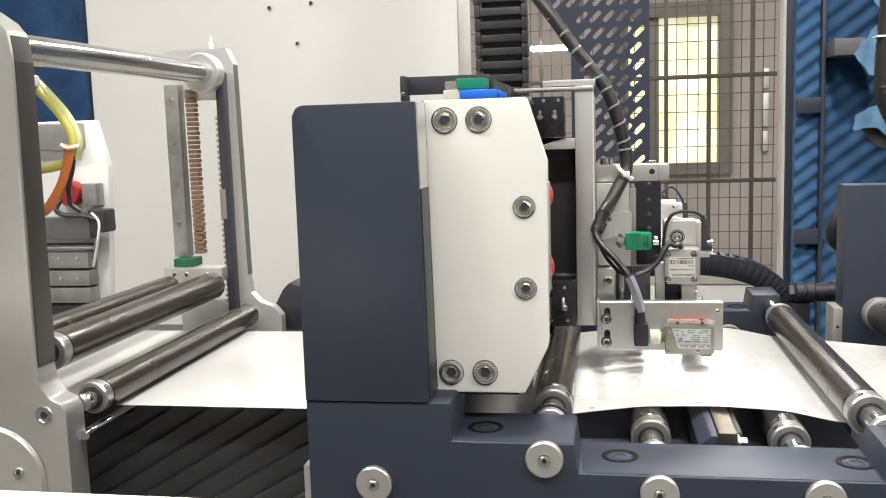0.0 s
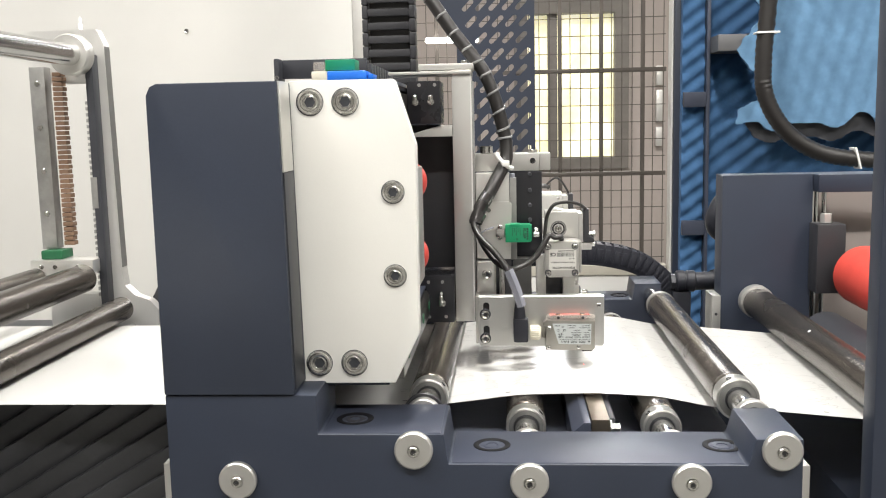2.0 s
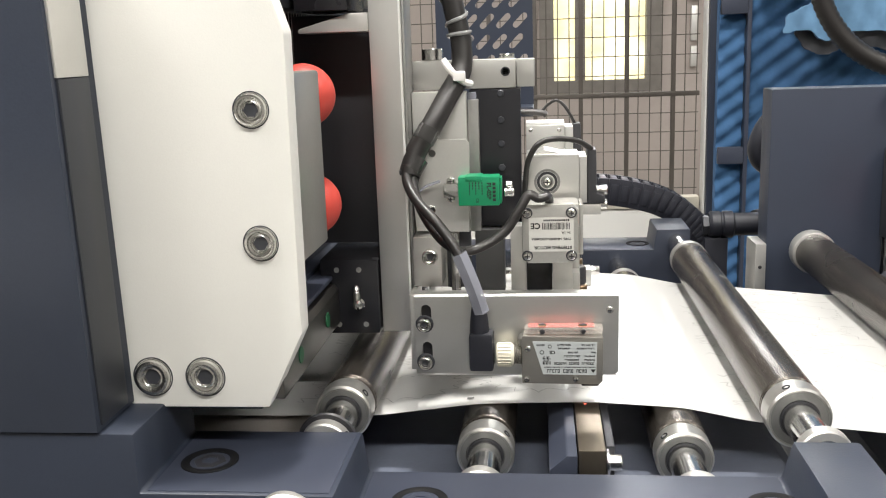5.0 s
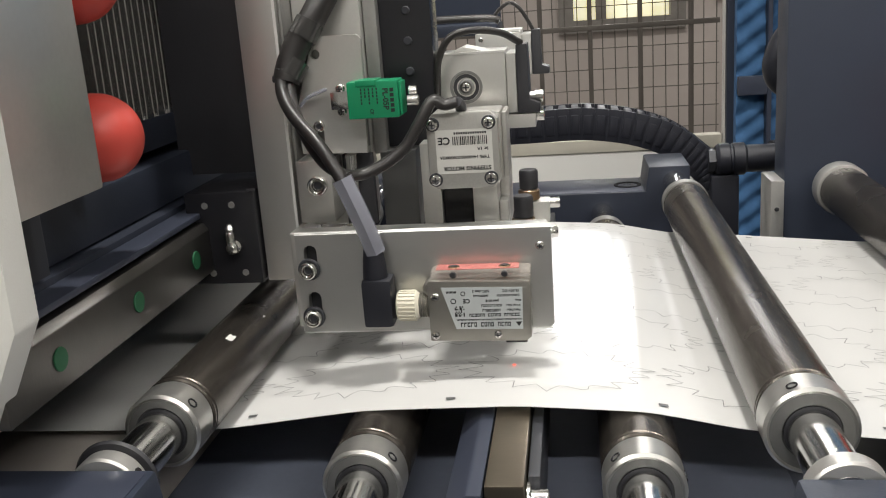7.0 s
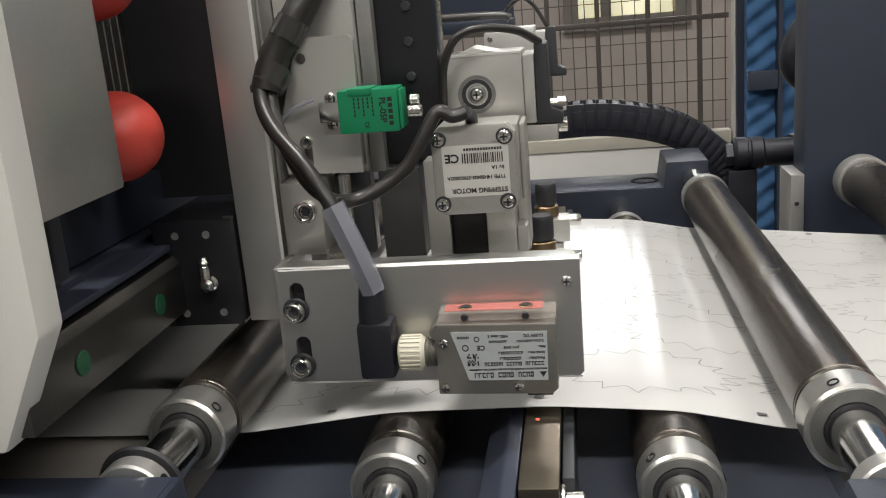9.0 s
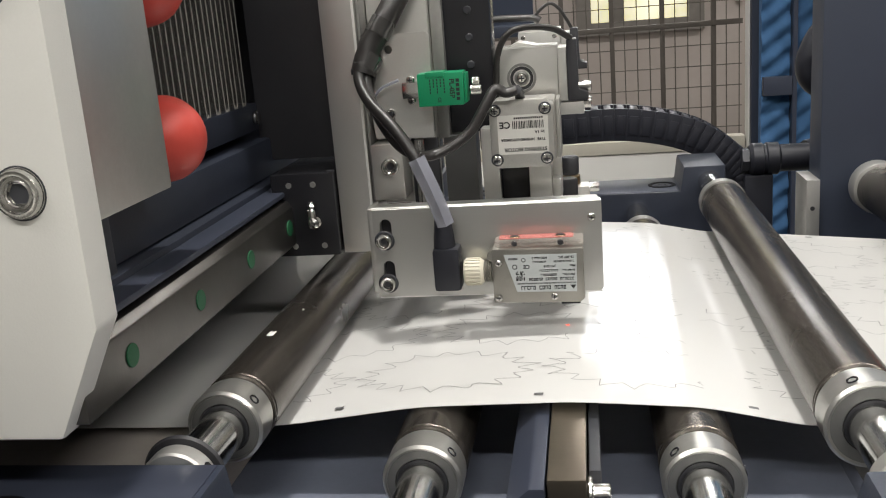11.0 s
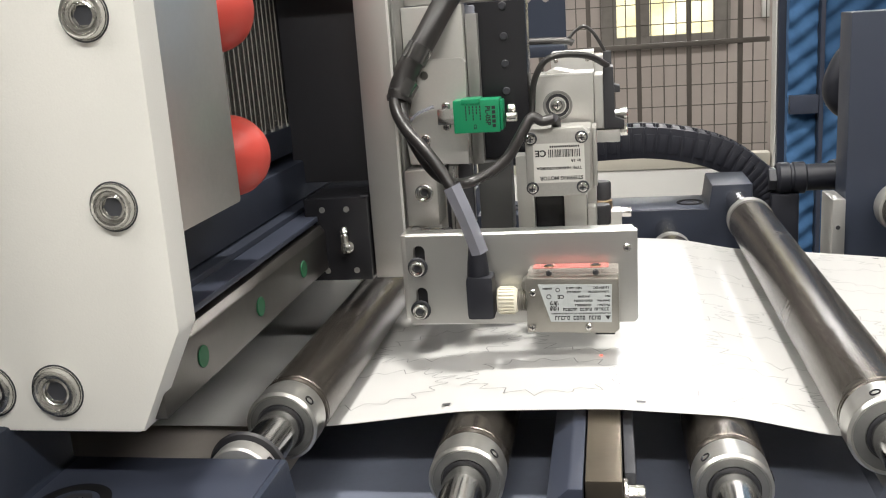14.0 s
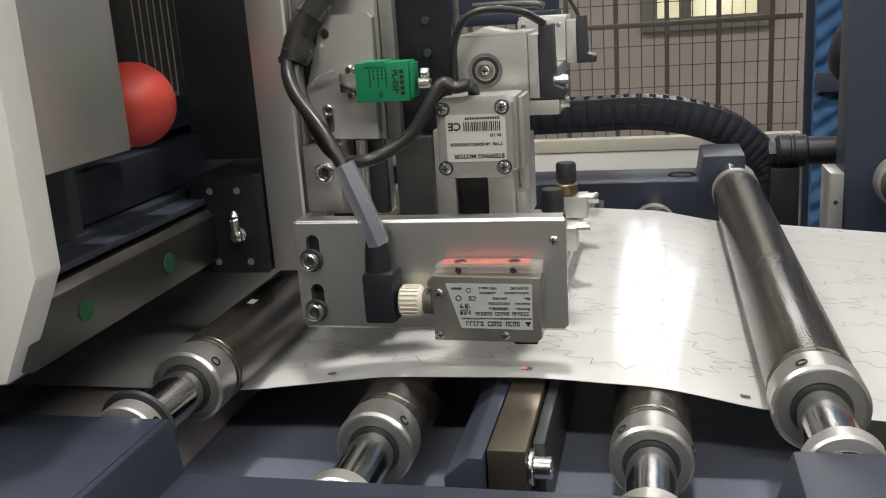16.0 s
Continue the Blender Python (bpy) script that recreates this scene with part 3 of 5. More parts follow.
FAR_BEAM = [(-0.18, 0.78), (0.27, 0.78), (0.27, 0.9125), (0.2355, 0.9125), (0.2325, 0.8912), (0.0245, 0.8912), (0.0215, 0.9125), (-0.18, 0.9125)]


def counterbore(parent, x, y, z, r=0.0125, screw=COLLAR):
    ring = part("counterbore", lathe([(r * 1.06, -0.001), (r * 1.06, 0.0004), (r * 1.0, 0.0008), (r * 0.84, 0.0007), (r * 0.74, 0.0001), (r * 0.72, -0.0008), (0.0002, -0.0008)], (x, y, z), "z", 36), HOLE, parent, "black rim of a sunk screw hole")
    part("socket_screw", lathe([(r * 0.62, -0.0007), (r * 0.62, 0.0001), (r * 0.56, 0.0004), (r * 0.34, 0.0004), (r * 0.32, -0.0005), (0.0002, -0.0005)], (x, y, z), "z", 6), screw, ring)


def unit_frame():
    b = thing("side_beam", 0.05, 0.04, 0.78, "dark navy machine side beam with stepped top", "machine frame", "unit side beams")
    part("beam", prism(BEAM, 0.006, 0.0785, 0.0018), NAVY, b)
    # pocket and shelf faces in a lighter navy than the beam
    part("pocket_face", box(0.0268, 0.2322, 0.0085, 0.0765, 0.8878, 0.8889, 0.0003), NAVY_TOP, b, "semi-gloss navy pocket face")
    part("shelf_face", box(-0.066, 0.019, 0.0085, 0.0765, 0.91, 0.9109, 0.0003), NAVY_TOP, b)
    for x, y, z in ((0.0548, 0.0451, 0.889), (0.2247, 0.0451, 0.889), (-0.0475, 0.04, 0.911)):
        counterbore(b, x, y, z, 0.0132, NAVY_TOP if x > 0 else BLACK)
    for x, z in ((-0.1283, 0.877), (A_X, HIGH), (B_X, LOW), (C_X, LOW), (D_X, HIGH)):
        d = part("disc_cap", lathe([(0.0128, 0.0058), (0.0138, 0.0045), (0.0138, 0.0012), (0.0126, 0), (0.0045, -0.0002), (0.004, 0.0006), (0.0002, 0.0006)], (x, 0, z), "y", 40), ALU, b, "satin aluminium disc cap")
        part("socket_screw", lathe([(0.004, 0.001), (0.004, -0.0018), (0.0034, -0.0024), (0.0021, -0.0024), (0.002, -0.0006), (0.0001, -0.0006)], (x, 0, z), "y", 20), CHROME, d)
        part("hex_socket", lathe([(0.0019, -0.0007), (0.0019, -0.0009), (0.0001, -0.0009)], (x, 0, z), "y", 6), BLACK, d)
    for x in (-0.1835, 0.2755):
        part("end_strip", box(x - 0.003, x + 0.003, 0.012, 0.05, 0.78, 0.886, 0.0006), ALU, b)
    f = thing("side_beam", 0.05, 0.63, 0.78, "dark navy machine side beam behind the rollers", "machine frame", "unit side beams")
    part("beam", prism(FAR_BEAM, 0.603, 0.668, 0.0014), NAVY_SHADED, f)
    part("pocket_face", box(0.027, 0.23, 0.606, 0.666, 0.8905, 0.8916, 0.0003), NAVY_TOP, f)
    for x in (0.0548, 0.2187):
        counterbore(f, x, 0.632, 0.8917, 0.0115, DARK)
    floor_pan = thing("floor_pan", 0.05, 0.34, 0.77, "dark steel pan under the rollers", "machine cover")
    part("pan", box(-0.17, 0.262, 0.08, 0.6, 0.775, 0.85, 0.001), PAN, floor_pan)
    part("cross_wall", box(0.2625, 0.27, 0.08, 0.6, 0.775, 0.845, 0.001), PAN, floor_pan)
    tray = thing("drip_tray", -0.09, 0.15, 0.851, "brown-grey painted tray plate below the head", "machine cover")
    part("plate", box(-0.17, -0.019, 0.08, 0.3, 0.8505, 0.8795, 0.001), mat("brown_grey_paint", (0.36, 0.33, 0.3), 0.35, 0, 0.06, 300, wear=0.2), tray)
    part("plate_edge", box(-0.17, -0.019, 0.0765, 0.0797, 0.8505, 0.8815, 0.0006), NAVY, tray)
    legs = thing("machine_plinth", 0.05, 0.34, 0.0, "dark navy machine plinth", "machine base")
    part("plinth", box(-0.17, 0.26, 0.02, 0.66, 0.0, 0.774, 0.004), NAVY, legs)


def guide_roller(x, z, r=R_TUBE, y0=0.132, y1=0.515, front=True, group="guide rollers", far=0.604, screws=(50,), long=0.0125):
    t = thing("guide_roller", x, y0, z, "bronze-grey anodised guide roller on a polished steel shaft", "roller", group)
    part("shaft", rod((x, 0.0785 if front else y0, z), 0.0096 if front else 0.0082, far - (0.0785 if front else y0), "y", 32), STEEL, t)
    ring = part("collar", lathe([(r * 0.6, y0 + 0.0012), (r - 0.0022, y0 + 0.0003), (r - 0.0012, y0), (r, y0 + 0.0012), (r, y0 + long - 0.002), (r - 0.0006, y0 + long - 0.0013), (r - 0.0006, y0 + long), (0.009, y0 + long)], (x, 0, z), "y", 48), BAND, t, "grey steel clamp collar with a set screw")
    part("bearing_face", lathe([(r - 0.0021, y0 + 0.0008), (r - 0.0022, y0 + 0.0001), (0.0112, y0 - 0.0001), (0.0108, y0 + 0.0009)], (x, 0, z), "y", 44), COLLAR_FACE, ring, "matt grey collar face")
    part("shaft_seal", rod((x, y0 - 0.0003, z), 0.0106, 0.0009, "y", 36, 0.0001), BLACK, ring)
    if front:
        part("far_collar", lathe([(0.0085, y1 + 0.001), (r, y1 + 0.0012), (r, y1 + 0.012), (r - 0.001, y1 + 0.013), (0.0085, y1 + 0.0132)], (x, 0, z), "y", 40), COLLAR, t)
    part("gap_ring", rod((x, y0 + long + 0.0001, z), r - 0.0014, 0.0008, "y", 40, 0), BLACK, t)
    for deg in screws:
        a = radians(deg)
        hole = lathe([(0.0023, -0.0012), (0.0023, 0.0004), (0.0019, 0.0005), (0.0015, -0.0003), (0.0001, -0.0003)], (0, 0, 0), "z", 14)
        bmesh.ops.transform(hole, matrix=Matrix.Translation((x + r * math.sin(a), y0 + 0.0055, z + r * math.cos(a))) @ pose(0, 0, 0, 0, deg, 0), verts=hole.verts)
        part("set_screw", hole, BLACK_GLOSS, ring, "dark set screw hole")
    if front:
        fr = part("front_collar", lathe([(0.0085, 0.0786), (0.0132, 0.079), (0.014, 0.08), (0.014, 0.0865), (0.0132, 0.0872), (0.0085, 0.0874)], (x, 0, z), "y", 48), ALU, t, "thin bright clamp collar")
        if x == A_X:
            part("seal_ring", lathe([(0.0085, 0.0876), (0.0158, 0.0878), (0.0166, 0.089), (0.0158, 0.0902), (0.0085, 0.0904)], (x, 0, z), "y", 40), BLACK, t, "black seal ring")
        hole = rod((0, 0, -0.001), 0.0018, 0.0013, "z", 12, 0)
        bmesh.ops.transform(hole, matrix=Matrix.Translation((x + 0.0122, 0.083, z + 0.0069)) @ pose(0, 0, 0, 0, 60, 0), verts=hole.verts)
        part("set_screw", hole, BLACK_GLOSS, fr)
    return t


def roller_tube(t, x, z, r=R_TUBE, y0=0.1455, y1=0.515, specks=()):
    """The turning sleeve of a roller, about its own axis."""
    axis = new("tube", solid("tube", lathe([(0.0097, 0), (r - 0.0008, 0.0002), (r, 0.0012), (r, 0.0022), (r - 0.0005, 0.0026), (r - 0.0005, 0.0034), (r, 0.0038), (r, y1 - y0 - 0.0012), (r - 0.0008, y1 - y0), (0.0097, y1 - y0)], (0, 0, 0), "y", 64), TUBE))
    axis.parent = t
    axis.location = (0, y0 - t.location.y, 0)
    tagged(axis, "bronze-grey anodised turning sleeve")
    for ang, dy, w, l in specks:
        bm = bmesh.new()
        k = 5
        rows = []
        for i in range(k):
            a = radians(ang) + (i / (k - 1) - 0.5) * w / r
            rows.append([bm.verts.new(((r + 0.00015) * math.sin(a), dy + s * l / 2 + 0.0006 * math.sin(i * 2.1), (r + 0.00015) * math.cos(a))) for s in (-1, 1)])
        for a, b in zip(rows, rows[1:]):
            bm.faces.new((a[0], a[1], b[1], b[0]))
        sp = new("paper_scrap", solid("paper_scrap", bm, TIE))
        sp.parent = axis
        tagged(sp, "small white paper scrap stuck on the sleeve")
    return axis


def level(x):
    """Height of the paper web along the line, and its slope."""
    knots = [(-2.5, 0.8836), (-0.012, 0.8836), (0.004, 0.8838), (0.016, 0.8846), (0.07, 0.8916), (0.08, 0.8924), (0.09, 0.8927), (0.138, 0.8937), (0.146, 0.8937), (0.152, 0.8934), (0.19, 0.8911), (0.199, 0.8904), (0.208, 0.8887), (0.24, 0.8819), (0.252, 0.8812), (0.262, 0.8808), (0.272, 0.8797), (0.38, 0.8695), (0.394, 0.8688), (0.41, 0.8689), (2.5, 0.8689)]
    xs, zs = [k[0] for k in knots], [k[1] for k in knots]

    def raw(v):
        return float(np.interp(v, xs, zs))

    z = sum(raw(x + d) for d in (-0.005, -0.0025, 0, 0.0025, 0.005)) / 5
    return z, (sum(raw(x + 0.004 + d) - raw(x - 0.004 + d) for d in (-0.006, 0, 0.006)) / 3) / 0.008


PITCH, STEP = 0.092, 0.092 / 6
NEAR_EDGE, FAR_EDGE = 0.1645, 0.4965


def paper_web():
    t = thing("paper_web", 0.1, 0.33, 0.88, "glossy white paper web with fine grey outlines and black marks", "paper web")
    bm = bmesh.new()
    xs = [-1.6, -1.0, -0.6, -0.3, -0.1, -0.03] + [-0.02 + 0.004 * i for i in range(113)] + [0.5, 0.8, 1.6]
    rows = []
    for x in xs:
        z = level(x)[0]
        rows.append([bm.verts.new((x, NEAR_EDGE + (FAR_EDGE - NEAR_EDGE) * k / 14, z + 0.00008 * math.sin(k * 1.3 + x * 20) * (1 if 0 < k < 14 else 0))) for k in range(15)])
    for a, b in zip(rows, rows[1:]):
        for k in range(14):
            bm.faces.new((a[k], b[k], b[k + 1], a[k + 1]))
    low = [[bm.verts.new(v.co - Vector((0, 0, 0.00022))) for v in r] for r in rows]
    for a, b in zip(low, low[1:]):
        for k in range(14):
            bm.faces.new((a[k + 1], b[k + 1], b[k], a[k]))
    for a, b, c, d in zip(rows, rows[1:], low, low[1:]):
        bm.faces.new((a[0], c[0], d[0], b[0]))
        bm.faces.new((a[14], b[14], d[14], c[14]))
    part("sheet", bm, PAPER, t, "glossy white coated paper")
    # the printed outlines, cut into short strips that ride over the rollers
    rng = random.Random(7)
    flowers = []
    for row in range(6):
        y0 = 0.2055 + 0.056 * row
        x0 = -0.0455 + (0.031 * row) % PITCH
        pts = []
        n = 17
        for i in range(n):
            for part_way, reach in ((0.0, 0.78 + 0.1 * rng.random()), (0.38 + 0.1 * rng.random(), 1.0 + 0.12 * rng.random()), (0.55, 0.98), (0.75, 0.8 + 0.12 * rng.random())):
                a = 2 * math.pi * (i + part_way + 0.12 * rng.random()) / n
                pts.append((x0 + 0.0425 * reach * math.cos(a), y0 + 0.0235 * reach * math.sin(a)))
        flowers.append(pts + [pts[0]])
    strips = [bmesh.new() for _ in range(6)]
    lift = 0.0

    def stroke(bm, a, b, w=0.00016):
        d = Vector((b[0] - a[0], b[1] - a[1], 0))
        if d.length < 1e-7:
            return
        s = Vector((-d.y, d.x, 0)).normalized() * w
        p, q = Vector((a[0], a[1], lift)), Vector((b[0], b[1], lift))
        bm.faces.new([bm.verts.new(v) for v in (p - s, q - s, q + s, p + s)])

    for pts in flowers:
        for a, b in zip(pts, pts[1:]):
            pieces = 4
            for k in range(pieces):
                p = [a[0] + (b[0] - a[0]) * k / pieces, a[1] + (b[1] - a[1]) * k / pieces]
                q = [a[0] + (b[0] - a[0]) * (k + 1) / pieces, a[1] + (b[1] - a[1]) * (k + 1) / pieces]
                if min(p[1], q[1]) < 0.178 or max(p[1], q[1]) > 0.49:
                    continue
                j = round((p[0] + q[0]) / 2 / STEP)
                stroke(strips[j % 6], (p[0] - j * STEP, p[1]), (q[0] - j * STEP, q[1]))
    for y in (0.1732, 0.4885):
        bm = strips[0]
        bm.faces.new([bm.verts.new(v) for v in ((-0.0021, y - 0.0012, lift), (0.0021, y - 0.0012, lift), (0.0021, y + 0.0012, lift), (-0.0021, y + 0.0012, lift))])
    ink = mat("grey_print_ink", (0.11, 0.11, 0.11), 0.4)
    meshes = []
    for bm in strips:
        bmesh.ops.translate(bm, verts=bm.verts, vec=(0, -0.33, 0))
        meshes.append(solid("printed_outline", bm, ink, False))
    out = []
    for j in range(-16, 26):
        ob = new("printed_outline", meshes[j % 6])
        ob.parent = t
        tagged(ob, kind="stuff")
        out.append((j, ob))
    return t, out


def print_head():
    """White faced head with a navy cover beside it."""
    c = thing("head_cover", -0.135, 0.06, 0.94, "dark navy painted head cover with rounded top corner", "machine cover")
    out = [(-0.1795, 0.9402), (-0.0845, 0.9402), (-0.0875, 1.161), (-0.172, 1.161), (-0.1765, 1.159), (-0.1795, 1.153)]
    part("cover", prism(out, 0.004, 0.13, 0.0012), NAVY, c)
    part("joint_strip", prism([(-0.0848, 0.943), (-0.0836, 0.943), (-0.0853, 1.098), (-0.0868, 1.098)], 0.0075, 0.035, 0.0003), mat("shade_grey", (0.02, 0.022, 0.028), 0.4), c)
    part("upper_flange", prism([(-0.0866, 1.0985), (-0.0852, 1.0985), (-0.0862, 1.1612), (-0.0877, 1.1612)], 0.0065, 0.035, 0.0003), ALU_L, c)
    h = thing("white_head", -0.04, 0.07, 0.937, "white painted head plate with chamfered corners and six socket screws", "machine head")
    out = [(-0.0912, 0.9375), (-0.0165, 0.9375), (0.0022, 0.975), (0.0032, 1.115), (-0.0115, 1.1622), (-0.0885, 1.1625)]
    part("face_plate", prism(out, 0.043, 0.0575, 0.0017), WHITE, h)
    for x, z, r in ((-0.0731, 1.147, 0.0091), (-0.0473, 1.1468, 0.0091), (-0.0145, 1.0809, 0.0078), (-0.0145, 1.0191, 0.0078), (-0.0735, 0.9534, 0.0091), (-0.0471, 0.9534, 0.0091)):
        rim = part("counterbore", lathe([(r * 1.1, 0.0434), (r * 1.1, 0.0428), (r * 1.04, 0.0427), (r * 1.02, 0.0432)], (x, 0, z), "y", 32), DARK, h, "dark rim of a screw recess")
        cap_screw(h, x, 0.0436, z, r, depth=0.0034)
    part("side_block", box(-0.08, 0.0012, 0.058, 0.113, 1.006, 1.0965, 0.0016), ALU_H, h, "machined aluminium block")
    part("upper_body", box(-0.083, -0.03, 0.058, 0.12, 1.1, 1.158, 0.002), DARK, h)
    part("lower_body", box(-0.085, -0.03, 0.058, 0.12, 0.945, 1.0055, 0.002), DARK, h)
    # added plate, hidden behind the face plate, that shades the parts below
    part("top_shade_plate", box(-0.085, -0.012, 0.0585, 0.13, 1.1585, 1.1615, 0.0005), DARK, h)
    for z in (1.0202, 1.082):
        ball = [(max(0.0001, 0.0178 * math.sin(math.pi * k / 14)), -0.0178 * math.cos(math.pi * k / 14)) for k in range(15)]
        part("red_knob", lathe(ball, (-0.0158, 0.146, z), "y", 36), RED, h, "round red rubber knob")
    # comb of clear blades behind the knobs
    for i in range(9):
        y = 0.2 + 0.0135 * i
        blade = part("comb_blade", box(-0.066, -0.042, y, y + 0.0066, 1.0165, 1.158, 0.0012), glass_comb, h, "clear plastic blade")
        # opaque pale line paints the light caught by the blade's rim
        part("blade_glint_line", cable([(-0.0412, y, 1.157), (-0.0412, y, 1.09), (-0.0412, y + 0.0004, 1.021), (-0.0412, y + 0.003, 1.0175), (-0.0412, y + 0.006, 1.021), (-0.0412, y + 0.0066, 1.09), (-0.0412, y + 0.0066, 1.157)], 0.00032, 6, 3), BLADE_GLINT, blade, "pale line painted as the lit rim of the clear blade")
    part("comb_foot", box(-0.07, -0.04, 0.19, 0.33, 1.0, 1.016, 0.001), NAVY_SHADED, h)
    # added dark box so no bright background passes behind the head
    part("dark_filler", box(-0.175, -0.075, 0.132, 0.6, 0.97, 1.16, 0.002), DARK, h, "added dark box that closes the space behind the head plate")
    # added hidden block that stops light reaching the paper under the head
    part("light_block_skirt", box(-0.172, -0.112, 0.14, 0.58, 0.8935, 0.9695, 0.002), DARK, h)
    # added cover that keeps overhead light off the rail and paper
    part("roof_shade_plate", box(-0.175, -0.03, 0.132, 0.6, 1.1605, 1.165, 0.001), DARK, h)
    for y in (0.32, 0.345):
        part("comb_screw", rod((-0.0395, y, 1.008), 0.004, 0.003, "x", 16), CHROME, h)
    # clutter on the top
    top = thing("terminal_block", -0.065, 0.12, 1.163, "white and green terminal block on the head", "terminal block")
    part("base", box(-0.083, -0.05, 0.1, 0.135, 1.1632, 1.172, 0.001), IVORY, top)
    part("connector", box(-0.0715, -0.048, 0.098, 0.12, 1.1722, 1.1805, 0.0008), GREEN, top, "green plug")
    part("clear_side", box(-0.0815, -0.072, 0.1, 0.12, 1.1722, 1.179, 0.001), CLEAR_LID, top)
    clip = thing("blue_clip", -0.05, 0.09, 1.163, "bright blue plastic clip on the head", "clip")
    part("clip", box(-0.066, -0.036, 0.075, 0.1, 1.1632, 1.1705, 0.0015), BLUE, clip)
    part("clip_tab", box(-0.0355, -0.031, 0.078, 0.097, 1.1632, 1.168, 0.001), BLUE, clip)


glass_comb = glass("clear_comb", (0.12, 0.115, 0.105), 0.12, 0.2)
# pale grey for the painted glints on the comb blades
BLADE_GLINT = mat("blade_glint", (0.3, 0.29, 0.27), 0.2, 0, wear=0.3, wear_scale=60)


def cross_beam():
    """The fixed beam with two linear rails on which the sensor carriage runs."""
    b = thing("cross_beam", -0.05, 0.36, 0.93, "dark navy cross beam with two linear guide rails", "machine beam")
    part("beam", box(-0.072, -0.034, 0.06, 0.6, 0.9725, 0.995, 0.002), NAVY_SHADED, b)
    part("dark_web", box(-0.071, -0.036, 0.37, 0.6, 0.9955, 1.13, 0.002), BLACK, b)
    part("lower_ledge", box(-0.11, -0.022, 0.05, 0.6, 0.934, 0.9375, 0.001), NAVY_SHADED, b)
    part("rail_seat", box(-0.045, -0.0275, 0.052, 0.6, 0.938, 0.972, 0.001), NAVY_SHADED, b)
    part("lip", box(-0.0272, -0.014, 0.052, 0.6, 0.9665, 0.9695, 0.0008), NAVY_TOP, b)
    part("linear_rail", prism([(-0.027, 0.9395), (-0.0105, 0.9395), (-0.0105, 0.961), (-0.013, 0.9645), (-0.027, 0.9645)], 0.05, 0.6, 0.0005), RAIL, b, "ground steel linear guide rail")
    for k in range(9):
        part("hole_cap", rod((-0.0106, 0.0838 + 0.0631 * k, 0.9508), 0.0045, 0.0008, "x", 20, 0.0002), GREEN_CAP, b, "green plastic hole cap")
    part("upper_rail", box(-0.0305, -0.0278, 0.15, 0.6, 1.14, 1.158, 0.001), RAIL, b)
    part("upper_seat", box(-0.071, -0.031, 0.15, 0.6, 1.131, 1.1595, 0.002), DARK, b)
    part("end_wall", box(-0.11, -0.02, 0.585, 0.6, 0.938, 1.13, 0.001), NAVY, b)
    d = thing("drag_tray", -0.11, 0.3, 1.17, "black cable tray with open links on the head", "cable tray")
    part("tray_side", box(-0.154, -0.069, 0.3, 0.304, 1.1765, 1.195, 0.0008), DARK, d)
    part("tray_end", box(-0.1585, -0.1535, 0.285, 0.31, 1.17, 1.1955, 0.001), DARK, d)
    cap_screw(d, -0.1555, 0.2848, 1.177, 0.0022, depth=0.001)
    part("tray_floor", box(-0.154, -0.069, 0.305, 0.5, 1.166, 1.17, 0.0008), DARK, d)
    for k in range(9):
        y = 0.31 + 0.02 * k
        part("tray_rib", box(-0.0685, -0.0655, y, y + 0.014, 1.17, 1.19, 0.0006), DARK, d)


def under_bar():
    b = thing("support_bar", 0.14, 0.3, 0.78, "bronze support bar beside a navy beam under the paper", "support bar")
    part("bar", box(0.1344, 0.1495, 0.105, 0.56, 0.862, 0.889, 0.0012), BRONZE, b)
    part("blue_beam", prism([(0.1185, 0.858), (0.1338, 0.858), (0.1338, 0.888), (0.128, 0.888), (0.1185, 0.8795)], 0.1, 0.56, 0.001), NAVY_TOP, b, "navy beam with a sloping shoulder")
    part("rear_strip", box(0.1502, 0.155, 0.118, 0.56, 0.85, 0.886, 0.001), DARK, b)
    w = part("washer", rod((0.1497, 0.112, 0.879), 0.0072, 0.002, "x", 24), CHROME, b)
    part("bolt", lathe([(0.0045, 0), (0.0045, 0.006), (0.004, 0.0066), (0.0025, 0.0066), (0.0024, 0.004), (0.0001, 0.004)], (0.1518, 0.112, 0.879), "x", 20), CHROME, b)


